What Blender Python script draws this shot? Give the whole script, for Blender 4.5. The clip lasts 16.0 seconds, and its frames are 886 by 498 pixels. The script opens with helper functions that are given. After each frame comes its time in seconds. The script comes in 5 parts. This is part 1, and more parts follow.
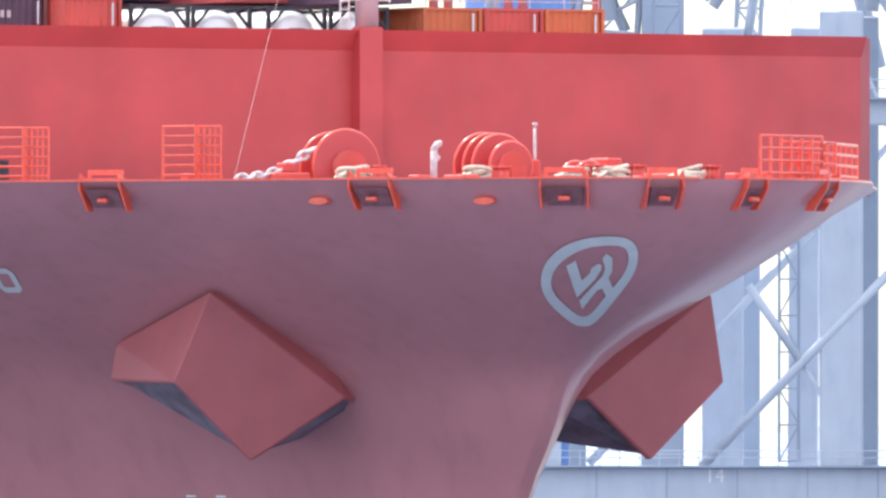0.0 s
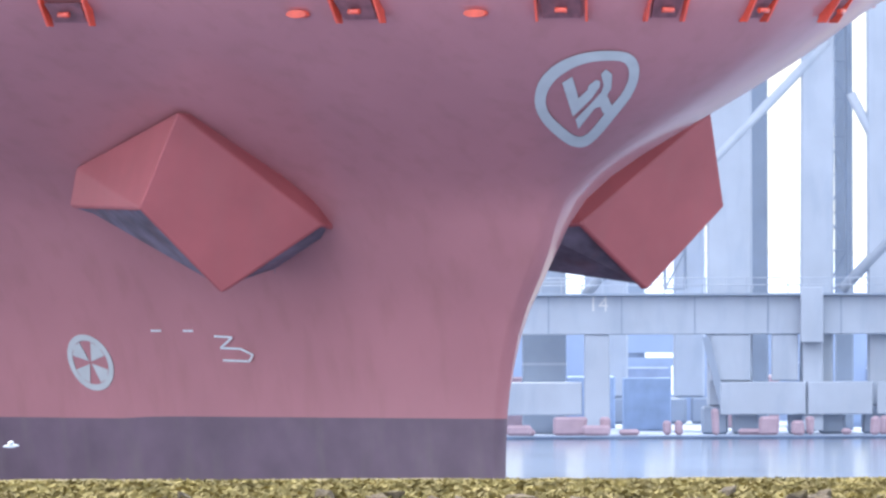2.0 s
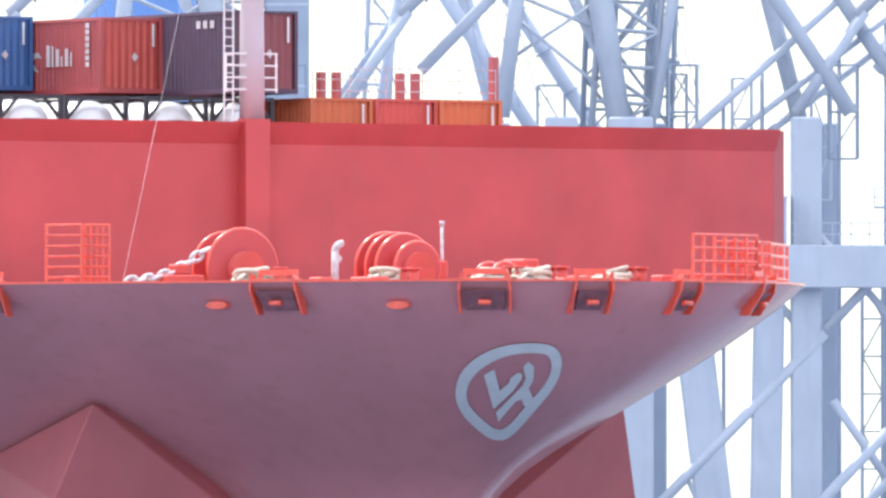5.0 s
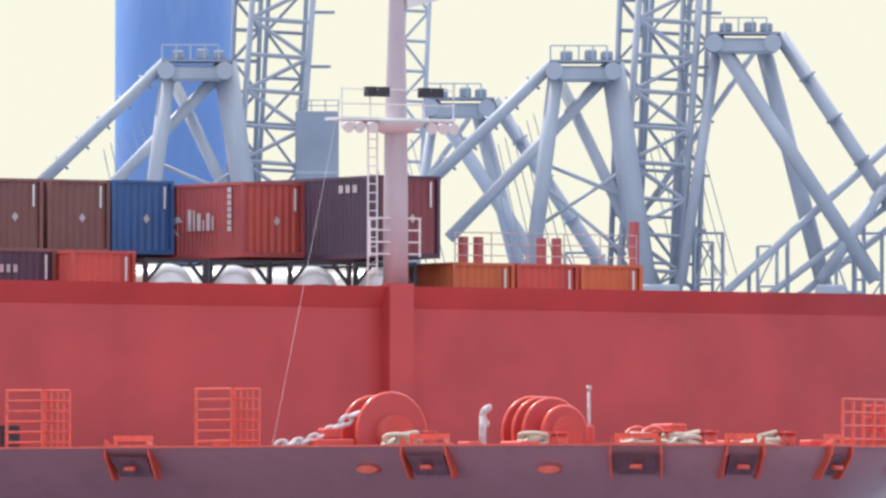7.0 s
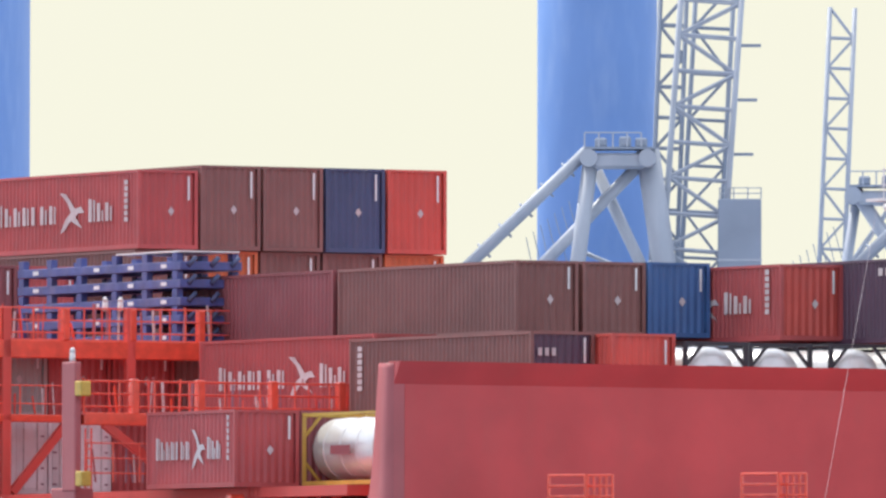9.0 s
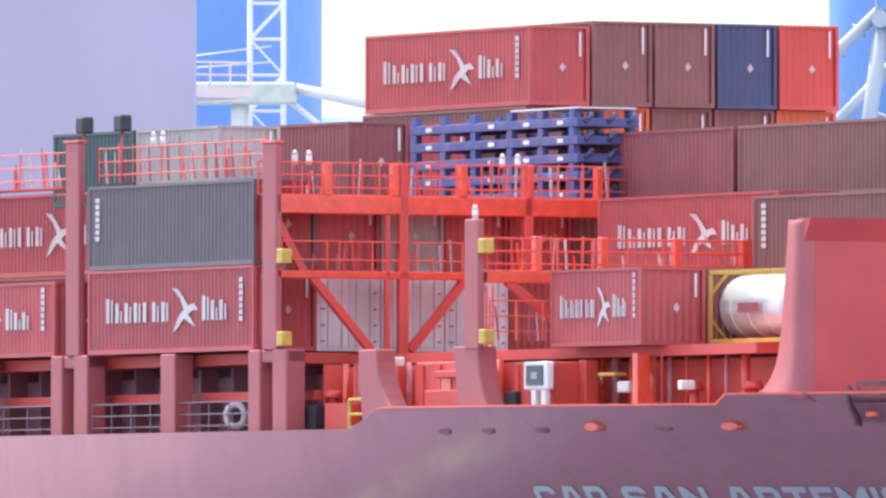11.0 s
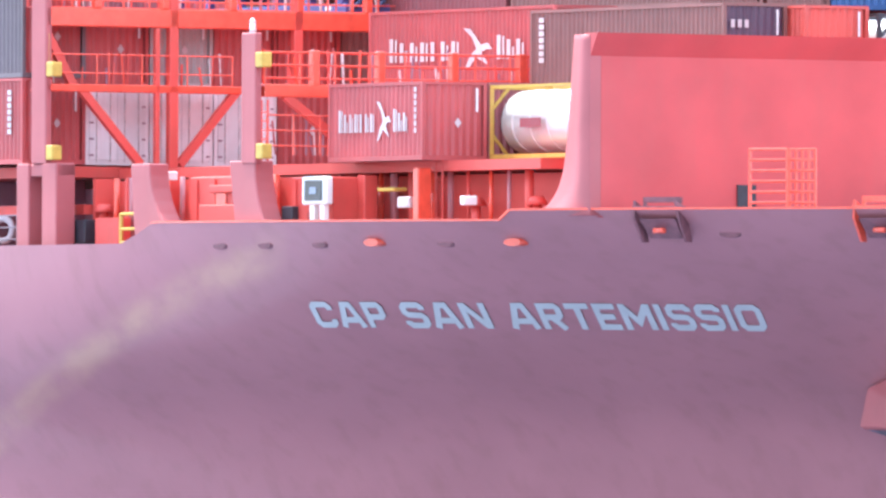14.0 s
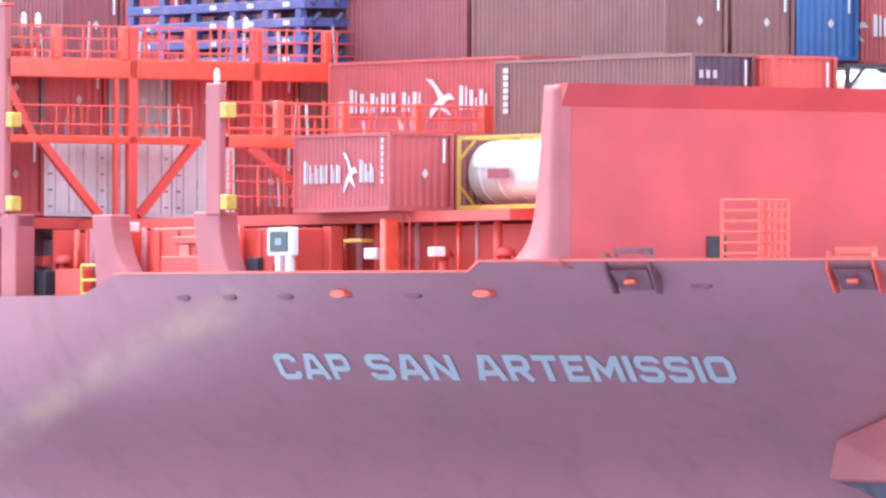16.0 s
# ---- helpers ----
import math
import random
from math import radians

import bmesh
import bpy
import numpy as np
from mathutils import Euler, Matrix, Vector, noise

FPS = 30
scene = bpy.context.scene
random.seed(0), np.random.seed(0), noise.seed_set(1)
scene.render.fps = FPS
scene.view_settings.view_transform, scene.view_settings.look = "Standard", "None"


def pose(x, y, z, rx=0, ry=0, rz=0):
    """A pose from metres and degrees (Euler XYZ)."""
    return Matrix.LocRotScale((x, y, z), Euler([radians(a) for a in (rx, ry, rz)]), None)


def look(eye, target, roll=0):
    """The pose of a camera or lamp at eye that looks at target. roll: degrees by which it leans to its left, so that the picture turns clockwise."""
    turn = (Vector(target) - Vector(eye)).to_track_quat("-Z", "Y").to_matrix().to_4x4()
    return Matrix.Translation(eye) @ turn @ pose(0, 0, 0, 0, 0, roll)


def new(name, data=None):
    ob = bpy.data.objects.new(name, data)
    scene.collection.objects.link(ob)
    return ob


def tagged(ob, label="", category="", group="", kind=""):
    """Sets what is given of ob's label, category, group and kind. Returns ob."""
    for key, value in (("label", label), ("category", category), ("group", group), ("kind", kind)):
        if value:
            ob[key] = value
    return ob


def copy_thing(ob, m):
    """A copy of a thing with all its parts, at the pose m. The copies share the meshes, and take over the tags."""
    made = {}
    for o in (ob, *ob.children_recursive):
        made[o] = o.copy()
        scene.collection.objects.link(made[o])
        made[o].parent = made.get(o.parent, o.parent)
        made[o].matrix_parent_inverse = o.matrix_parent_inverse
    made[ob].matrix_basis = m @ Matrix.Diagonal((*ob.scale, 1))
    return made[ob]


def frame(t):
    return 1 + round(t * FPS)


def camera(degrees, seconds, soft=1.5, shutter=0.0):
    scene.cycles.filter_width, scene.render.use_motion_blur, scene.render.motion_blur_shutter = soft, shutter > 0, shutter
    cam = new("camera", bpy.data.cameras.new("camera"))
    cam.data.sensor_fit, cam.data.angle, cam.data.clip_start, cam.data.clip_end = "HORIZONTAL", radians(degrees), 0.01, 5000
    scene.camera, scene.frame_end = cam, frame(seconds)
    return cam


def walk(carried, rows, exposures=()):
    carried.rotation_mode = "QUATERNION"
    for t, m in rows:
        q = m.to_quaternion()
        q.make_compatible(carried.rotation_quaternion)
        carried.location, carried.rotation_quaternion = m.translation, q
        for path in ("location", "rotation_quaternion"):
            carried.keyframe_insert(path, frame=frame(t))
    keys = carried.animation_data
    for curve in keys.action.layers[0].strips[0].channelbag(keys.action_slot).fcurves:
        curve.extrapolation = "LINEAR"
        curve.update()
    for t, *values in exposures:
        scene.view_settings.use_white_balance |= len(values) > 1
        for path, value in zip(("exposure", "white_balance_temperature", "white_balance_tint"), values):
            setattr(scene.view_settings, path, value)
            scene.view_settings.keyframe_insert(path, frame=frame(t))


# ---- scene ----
# camera on the embankment, a very long lens: seconds, pan, tilt, lean (hundredths of a radian), metres moved forward
PATH = [
    (0.0, -1.044, 0.906, 0.081, -4.6), (0.1, -0.985, 0.930, 0.105, -1.1), (0.2, -0.925, 0.952, 0.130, 2.4),
    (0.3, -0.866, 0.970, 0.150, 5.9), (0.4, -0.810, 0.980, 0.170, 9.3), (0.5, -0.757, 0.983, 0.189, 12.4),
    (1.0, -0.576, 0.965, 0.228, 19.0), (1.5, -0.391, 0.554, 0.064, 23.8), (2.0, -0.228, -0.246, -0.341, 24.6),
    (2.5, -0.111, -0.944, -0.342, 20.7), (3.0, 0.085, -0.537, -0.248, 14.6), (3.5, 0.379, 0.045, -0.361, 11.5),
    (4.0, 0.760, 0.552, -0.425, 13.6), (4.5, 1.130, 1.117, -0.280, 18.2), (4.7, 1.262, 1.370, -0.128, 19.6),
    (5.8, 1.620, 2.220, -0.060, 17.0), (6.8, 1.612, 2.665, -0.004, 13.5), (7.0, 1.236, 2.772, 0.119, 12.8),
    (7.5, 0.235, 2.980, 0.151, 12.4), (8.0, -0.595, 3.209, 0.151, 13.6), (8.2, -0.685, 3.315, 0.163, 13.6),
    (9.3, -1.950, 3.350, 0.200, 13.2), (10.3, -3.322, 2.956, 0.235, 12.8), (10.5, -3.499, 2.796, 0.200, 12.4),
    (11.0, -3.409, 2.422, 0.100, 11.6), (11.5, -3.266, 2.074, 0.100, 11.4), (12.0, -3.113, 1.757, 0.202, 10.9),
    (12.5, -2.847, 1.508, 0.276, 9.4), (13.0, -2.172, 1.327, 0.278, 7.6), (13.5, -1.457, 1.243, 0.339, 7.4),
    (14.0, -0.882, 1.215, 0.411, 6.6), (14.5, -0.463, 1.212, 0.496, 5.2), (15.0, -0.201, 1.228, 0.509, 4.4),
    (15.5, -0.029, 1.434, 0.440, 4.1), (16.0, 0.095, 1.561, 0.384, 3.0)]
EYE_Z = 11.0


def camera_pose(pan, tilt, lean, ahead):
    pan, tilt = pan / 100, tilt / 100
    eye = Vector((math.sin(pan) * ahead, math.cos(pan) * ahead, EYE_Z))
    way = Vector((math.sin(pan) * math.cos(tilt), math.cos(pan) * math.cos(tilt), math.sin(tilt)))
    return look(eye, eye + 500 * way, math.degrees(lean / 100))


cam = camera(3.3540, 16.0, soft=2.6)
walk(cam, [(t, camera_pose(*row)) for t, *row in PATH],
     exposures=[(0.0, 0.58, 6450, 10), (0.5, 0.80, 6400, 10), (1.5, 0.90, 6300, 10), (2.5, 0.82, 6250, 10), (3.5, 0.86, 6250, 10), (4.7, 0.72, 6300, 10), (7.0, -0.04, 6500, 10),
                (8.2, -0.08, 6500, 10), (10.3, 0.1, 6300, 10), (11.0, 0.48, 6100, 10), (12.5, 0.98, 5950, 8), (13.5, 1.16, 5900, 8), (16.0, 1.22, 5850, 8)])

# ---- light ----
SUN = Vector((-0.37, 0.40, 0.84)).normalized()
world = bpy.data.worlds.new("daylight")
scene.world = world
world.use_nodes = True
sky = world.node_tree.nodes.new("ShaderNodeTexSky")
sky.sky_type, sky.sun_disc = "NISHITA", False
sky.sun_elevation, sky.sun_rotation = math.asin(SUN.z), math.atan2(SUN.x, SUN.y)
sky.air_density, sky.dust_density, sky.ozone_density = 1.0, 2.0, 1.0
nodes, links = world.node_tree.nodes, world.node_tree.links
links.new(sky.outputs[0], nodes["Background"].inputs[0])
nodes["Background"].inputs[1].default_value = 0.08
haze = nodes.new("ShaderNodeBackground")       # bright summer haze over the whole sky
haze.inputs[0].default_value, haze.inputs[1].default_value = (0.88, 0.93, 1.06, 1), 1.0
both = nodes.new("ShaderNodeAddShader")
links.new(nodes["Background"].outputs[0], both.inputs[0])
links.new(haze.outputs[0], both.inputs[1])
links.new(both.outputs[0], nodes["World Output"].inputs[0])
sun = new("sun", bpy.data.lights.new("sun", "SUN"))
sun.data.energy, sun.data.angle, sun.data.color = 3.9, radians(0.6), (1.0, 0.95, 0.86)
sun.matrix_world = look(SUN * 100, (0, 0, 0))

# ---- the ship's course ----
DECK = 18.0      # forecastle deck above the water


def ship_pose(t):
    d = t - 7.0
    return pose(4.985 + 1.892 * d, 520.0 - 2.793 * d, 0, 0, 0, -(59.706 - 0.1105 * d))


RIDERS = []      # things that go with the ship, and their places on it


def aboard(ob, m):
    ob.matrix_basis = ship_pose(0) @ m
    RIDERS.append((ob, m))
    return ob


# ---- materials ----
def material(name, colour, rough=0.5, metal=0.0, vary=0.12, scale=1.5, bump=0.0, bump_scale=30.0, stain=None, stain_amount=0.35,
             stain_scale=(0.5, 0.5, 0.12), coat=0.0, random=0.0):
    m = bpy.data.materials.new(name)
    m.use_nodes = True
    n, l = m.node_tree.nodes, m.node_tree.links
    b = n["Principled BSDF"]
    b.inputs["Roughness"].default_value, b.inputs["Metallic"].default_value = rough, metal
    b.inputs["Coat Weight"].default_value, b.inputs["Coat Roughness"].default_value = coat, 0.25
    co = n.new("ShaderNodeTexCoord")
    big = n.new("ShaderNodeTexNoise")
    big.inputs["Scale"].default_value, big.inputs["Detail"].default_value = scale, 6
    l.new(co.outputs["Object"], big.inputs["Vector"])
    ramp = n.new("ShaderNodeMapRange")
    ramp.inputs[1].default_value, ramp.inputs[2].default_value = 0.3, 0.7
    ramp.inputs[3].default_value, ramp.inputs[4].default_value = 1 - vary, 1 + vary
    l.new(big.outputs[0], ramp.inputs[0])
    mul = n.new("ShaderNodeVectorMath")
    mul.operation = "SCALE"
    mul.inputs[0].default_value = colour
    l.new(ramp.outputs[0], mul.inputs["Scale"])
    out = mul.outputs[0]
    if random:
        info = n.new("ShaderNodeObjectInfo")
        rr = n.new("ShaderNodeMapRange")
        rr.inputs[3].default_value, rr.inputs[4].default_value = 1 - random, 1 + random
        l.new(info.outputs["Random"], rr.inputs[0])
        mu = n.new("ShaderNodeVectorMath")
        mu.operation = "SCALE"
        l.new(out, mu.inputs[0])
        l.new(rr.outputs[0], mu.inputs["Scale"])
        out = mu.outputs[0]
    if stain:
        mp = n.new("ShaderNodeMapping")
        mp.inputs["Scale"].default_value = stain_scale
        l.new(co.outputs["Object"], mp.inputs[0])
        st = n.new("ShaderNodeTexNoise")
        st.inputs["Scale"].default_value, st.inputs["Detail"].default_value = 2.5, 8
        l.new(mp.outputs[0], st.inputs["Vector"])
        sr = n.new("ShaderNodeMapRange")
        sr.inputs[1].default_value, sr.inputs[2].default_value, sr.inputs[3].default_value, sr.inputs[4].default_value = 0.5, 0.75, 0, stain_amount
        l.new(st.outputs[0], sr.inputs[0])
        mix = n.new("ShaderNodeMix")
        mix.data_type = "RGBA"
        l.new(sr.outputs[0], mix.inputs["Factor"])
        l.new(out, mix.inputs["A"])
        mix.inputs["B"].default_value = (*stain, 1)
        out = mix.outputs["Result"]
    l.new(out, b.inputs["Base Color"])
    if bump:
        nz = n.new("ShaderNodeTexNoise")
        nz.inputs["Scale"].default_value, nz.inputs["Detail"].default_value = bump_scale, 4
        l.new(co.outputs["Object"], nz.inputs["Vector"])
        bp = n.new("ShaderNodeBump")
        bp.inputs["Strength"].default_value, bp.inputs["Distance"].default_value = bump, 0.05
        l.new(nz.outputs[0], bp.inputs["Height"])
        l.new(bp.outputs[0], b.inputs["Normal"])
    return m


HULL = material("hull_red", (0.475, 0.197, 0.212), 0.55, vary=0.06, scale=0.25, stain=(0.30, 0.13, 0.11), stain_amount=0.25, coat=0.5, bump=0.05, bump_scale=0.6)
HULL.node_tree.nodes["Principled BSDF"].inputs["Specular IOR Level"].default_value = 0.2
HULL.node_tree.nodes["Principled BSDF"].inputs["Coat Roughness"].default_value = 0.12


def sheen_painted(m):
    """Adds a long pale streak of sheen, painted into the hull colour; its UV holds metres along the side and metres of
    height.
    """
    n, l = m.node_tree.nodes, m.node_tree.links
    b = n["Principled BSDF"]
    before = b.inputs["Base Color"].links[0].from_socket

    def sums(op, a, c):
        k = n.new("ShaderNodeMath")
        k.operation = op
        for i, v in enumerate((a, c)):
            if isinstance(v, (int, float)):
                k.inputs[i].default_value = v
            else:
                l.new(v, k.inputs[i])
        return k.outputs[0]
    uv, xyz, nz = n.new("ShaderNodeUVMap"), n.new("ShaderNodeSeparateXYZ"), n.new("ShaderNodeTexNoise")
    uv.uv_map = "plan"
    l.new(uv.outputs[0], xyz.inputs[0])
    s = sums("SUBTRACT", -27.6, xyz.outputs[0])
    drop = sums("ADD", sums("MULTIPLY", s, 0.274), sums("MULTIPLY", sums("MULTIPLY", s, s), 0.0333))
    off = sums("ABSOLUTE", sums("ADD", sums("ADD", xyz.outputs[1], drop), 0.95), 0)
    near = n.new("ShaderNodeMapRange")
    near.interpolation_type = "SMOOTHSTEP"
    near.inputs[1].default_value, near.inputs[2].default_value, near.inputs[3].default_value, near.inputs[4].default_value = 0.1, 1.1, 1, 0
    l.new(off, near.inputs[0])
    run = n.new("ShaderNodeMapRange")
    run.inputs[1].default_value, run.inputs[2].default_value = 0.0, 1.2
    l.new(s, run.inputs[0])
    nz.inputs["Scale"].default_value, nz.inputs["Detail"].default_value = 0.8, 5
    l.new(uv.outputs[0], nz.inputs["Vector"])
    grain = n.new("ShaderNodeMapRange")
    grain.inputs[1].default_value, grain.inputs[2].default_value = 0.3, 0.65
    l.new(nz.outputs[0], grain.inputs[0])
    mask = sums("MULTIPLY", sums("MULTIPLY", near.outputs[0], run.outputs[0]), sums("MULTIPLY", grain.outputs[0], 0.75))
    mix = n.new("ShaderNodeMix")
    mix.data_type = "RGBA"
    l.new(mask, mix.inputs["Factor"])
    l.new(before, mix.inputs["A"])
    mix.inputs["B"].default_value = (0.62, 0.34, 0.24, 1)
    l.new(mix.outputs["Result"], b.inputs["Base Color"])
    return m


HULL = sheen_painted(HULL)
HOUSING = material("housing_red", (0.405, 0.102, 0.108), 0.5, vary=0.08, scale=0.6, stain=(0.36, 0.12, 0.12), stain_amount=0.3)
MAST = material("mast_lilac_white", (0.54, 0.46, 0.49), 0.5, vary=0.05, scale=0.8, stain=(0.5, 0.36, 0.3), stain_amount=0.2)
BOOT = material("boot_topping", (0.15, 0.09, 0.125), 0.5, vary=0.2, scale=0.6, stain=(0.2, 0.16, 0.14), coat=0.4)
RED = material("deck_red", (0.62, 0.075, 0.06), 0.5, vary=0.12, scale=0.5, stain=(0.35, 0.10, 0.06), stain_amount=0.3)
WALLRED = material("breakwater_red", (0.52, 0.068, 0.07), 0.5, vary=0.12, scale=0.4, stain=(0.42, 0.09, 0.08), stain_amount=0.25)
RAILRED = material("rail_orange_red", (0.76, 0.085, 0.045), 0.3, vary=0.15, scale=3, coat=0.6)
WHITE = material("white_paint", (0.78, 0.76, 0.74), 0.4, vary=0.05, scale=0.8, stain=(0.5, 0.36, 0.25), stain_amount=0.2)
CARGO = material("cargo_lettering", (0.56, 0.50, 0.51), 0.6, vary=0.1, scale=1.2, stain=(0.4, 0.25, 0.25), stain_amount=0.5)
LETTER = material("white_lettering", (0.74, 0.77, 0.78), 0.5, vary=0.06, scale=1.2, stain=(0.45, 0.30, 0.28), stain_amount=0.3)
MARKWHITE = material("mark_pale_blue_white", (0.56, 0.565, 0.56), 0.5, vary=0.06, scale=1.2)
# darker hull red standing in for the shade of ports
PORT = material("port_shade_red", (0.20, 0.075, 0.09), 0.6, vary=0.3, scale=3)
# dark colour for the shade under the anchor housings
POCKET = material("pocket_painted_shade", (0.17, 0.14, 0.18), 0.7, vary=0.5, scale=0.9, stain=(0.16, 0.07, 0.07), stain_amount=0.6)
BLACK = material("dark_steel", (0.03, 0.03, 0.04), 0.5, vary=0.3, scale=3)
ROPE = material("mooring_rope", (0.58, 0.52, 0.42), 0.9, vary=0.25, scale=14, bump=0.4)
CHAIN = material("chain_galvanised", (0.55, 0.5, 0.5), 0.5, vary=0.3, scale=5, stain=(0.4, 0.12, 0.08))
YELLOW = material("yellow_paint", (0.56, 0.37, 0.07), 0.5, vary=0.15, scale=3)
# coaming recoloured plum-grey to hold its hazy shade
COAMING = material("coaming_shade_plum", (0.30, 0.17, 0.22), 0.6, vary=0.2, scale=0.6, stain=(0.3, 0.1, 0.1))
GLASS = material("dark_glass", (0.02, 0.03, 0.04), 0.08, vary=0.1)
TANK = material("tank_cladding", (0.72, 0.72, 0.70), 0.28, metal=0.35, vary=0.08, scale=1.2, stain=(0.45, 0.42, 0.38), stain_amount=0.3)
# white paint dulled to lilac-blue, the haze put into its colour
SUPER = material("superstructure_haze_white", (0.42, 0.46, 0.60), 0.5, vary=0.04, scale=0.2, stain=(0.48, 0.48, 0.58), stain_amount=0.2)
# crane colours carry the distance haze, paler and bluer than bare paint
CRANE = material("crane_haze_blue", (0.46, 0.50, 0.56), 0.5, vary=0.08, scale=0.4, stain=(0.30, 0.36, 0.45), stain_amount=0.4)
CRANE2 = material("crane_haze_grey", (0.31, 0.36, 0.44), 0.55, vary=0.1, scale=0.4)
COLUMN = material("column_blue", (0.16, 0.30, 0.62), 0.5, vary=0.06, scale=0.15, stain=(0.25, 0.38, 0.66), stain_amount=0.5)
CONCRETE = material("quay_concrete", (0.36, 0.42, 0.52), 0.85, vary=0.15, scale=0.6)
CONTAINER = {}
for key, rgb in dict(red=(0.46, 0.085, 0.085), maroon=(0.26, 0.075, 0.085), brown=(0.235, 0.105, 0.095), bright=(0.58, 0.09, 0.07),
                     grey=(0.15, 0.115, 0.125), blue=(0.05, 0.13, 0.32), navy=(0.06, 0.08, 0.17), purple=(0.09, 0.05, 0.085),
                     orange=(0.62, 0.16, 0.06), white=(0.80, 0.78, 0.80), green=(0.05, 0.10, 0.10), pale=(0.44, 0.40, 0.39)).items():
    CONTAINER[key] = material("container_" + key, rgb, 0.5, vary=0.1, scale=0.8, stain=tuple(0.6 * c + 0.06 for c in rgb), stain_amount=0.5,
                              stain_scale=(1.2, 1.2, 0.25), random=0.12)


# ---- building helpers ----
def box(bm, lo, hi, m=None):
    """A box between two corners, put through m."""
    vs = [bm.verts.new((x, y, z)) for x in (lo[0], hi[0]) for y in (lo[1], hi[1]) for z in (lo[2], hi[2])]
    for f in ((0, 1, 3, 2), (4, 6, 7, 5), (0, 4, 5, 1), (2, 3, 7, 6), (0, 2, 6, 4), (1, 5, 7, 3)):
        bm.faces.new([vs[i] for i in f])
    if m:
        for v in vs:
            v.co = m @ v.co
    return vs


def tube(bm, p, q, r, n=8, r2=None, caps=True):
    p, q = Vector(p), Vector(q)
    a = (q - p).to_track_quat("Z", "Y").to_matrix()
    rings = []
    for c, rr in ((p, r), (q, r if r2 is None else r2)):
        rings.append([bm.verts.new(c + a @ Vector((rr * math.cos(2 * math.pi * i / n), rr * math.sin(2 * math.pi * i / n), 0))) for i in range(n)])
    for i in range(n):
        j = (i + 1) % n
        bm.faces.new((rings[0][i], rings[0][j], rings[1][j], rings[1][i])).smooth = n > 6
    if caps:
        bm.faces.new(rings[0][::-1])
        bm.faces.new(rings[1])


def beam(bm, p, q, w, h):
    """A square bar from p to q."""
    p, q = Vector(p), Vector(q)
    d = q - p
    up = Vector((0, 0, 1)) if abs(d.normalized().z) < 0.95 else Vector((1, 0, 0))
    s = d.cross(up).normalized() * w / 2
    t = s.cross(d).normalized() * h / 2
    vs = [bm.verts.new(c + i * s + j * t) for c in (p, q) for i, j in ((-1, -1), (1, -1), (1, 1), (-1, 1))]
    for f in ((3, 2, 1, 0), (4, 5, 6, 7), (0, 1, 5, 4), (1, 2, 6, 5), (2, 3, 7, 6), (3, 0, 4, 7)):
        bm.faces.new([vs[i] for i in f])


def ring(bm, c, axis, r, tr, n=20, k=6, arc=(0, 360)):
    """A bent round bar about c."""
    a = Vector(axis).to_track_quat("Z", "Y").to_matrix()
    full = arc[1] - arc[0] >= 360
    rows = []
    for i in range(n if full else n + 1):
        w = radians(arc[0] + (arc[1] - arc[0]) * i / n)
        o = Vector((math.cos(w), math.sin(w), 0))
        rows.append([bm.verts.new(Vector(c) + a @ (o * (r + tr * math.cos(2 * math.pi * j / k)) + Vector((0, 0, tr * math.sin(2 * math.pi * j / k))))) for j in range(k)])
    for i in range(len(rows) if full else len(rows) - 1):
        for j in range(k):
            bm.faces.new((rows[i][j], rows[(i + 1) % len(rows)][j], rows[(i + 1) % len(rows)][(j + 1) % k], rows[i][(j + 1) % k])).smooth = True


def mesh(name, bm, mat, bevel=0.0):
    bmesh.ops.recalc_face_normals(bm, faces=bm.faces)
    if bevel:
        bmesh.ops.bevel(bm, geom=list(bm.edges), offset=bevel, segments=1, affect="EDGES")
    me = bpy.data.meshes.new(name)
    bm.to_mesh(me)
    bm.free()
    for m in (mat if isinstance(mat, (list, tuple)) else [mat]):
        me.materials.append(m)
    return me


def part(name, bm, mat, parent, label="", bevel=0.0):
    ob = new(name, mesh(name, bm, mat, bevel))
    ob.parent = parent
    if label:
        ob["label"] = label
    return ob


def boxes(*pairs):
    bm = bmesh.new()
    for lo, hi in pairs:
        box(bm, lo, hi)
    return bm


def lettering(text, size):
    """The outline of a text as a flat mesh, in its own x and y."""
    cu = bpy.data.curves.new("lettering", "FONT")
    cu.body, cu.size, cu.fill_mode, cu.resolution_u = text, size, "BOTH", 3
    cu.offset = 0.0
    ob = bpy.data.objects.new("lettering", cu)
    scene.collection.objects.link(ob)
    bpy.context.view_layer.update()
    me = bpy.data.meshes.new_from_object(ob.evaluated_get(bpy.context.evaluated_depsgraph_get()))
    bpy.data.objects.remove(ob)
    bm = bmesh.new()
    bm.from_mesh(me)
    return bm


# ---- ground, water, embankment ----
def water():
    bm = bmesh.new()
    vs = [bm.verts.new(p) for p in ((-4500, 180, 0), (4500, 180, 0), (4500, 4500, 0), (-4500, 4500, 0))]
    bm.faces.new(vs)
    m = material("harbour_water", (0.15, 0.19, 0.27), 0.12, vary=0.3, scale=0.05, bump=1.0, bump_scale=0.16)
    tagged(new("water", mesh("water", bm, m)), "rippled blue-grey harbour water", "water", kind="structure")


def bank_height(y):
    return float(np.interp(y, (-400, 30, 60, 120, 148, 166.5, 168, 171, 185, 200), (9.2, 9.2, 5.0, 4.2, 6.1, 8.25, 8.40, 8.42, 3.0, -2.0)))


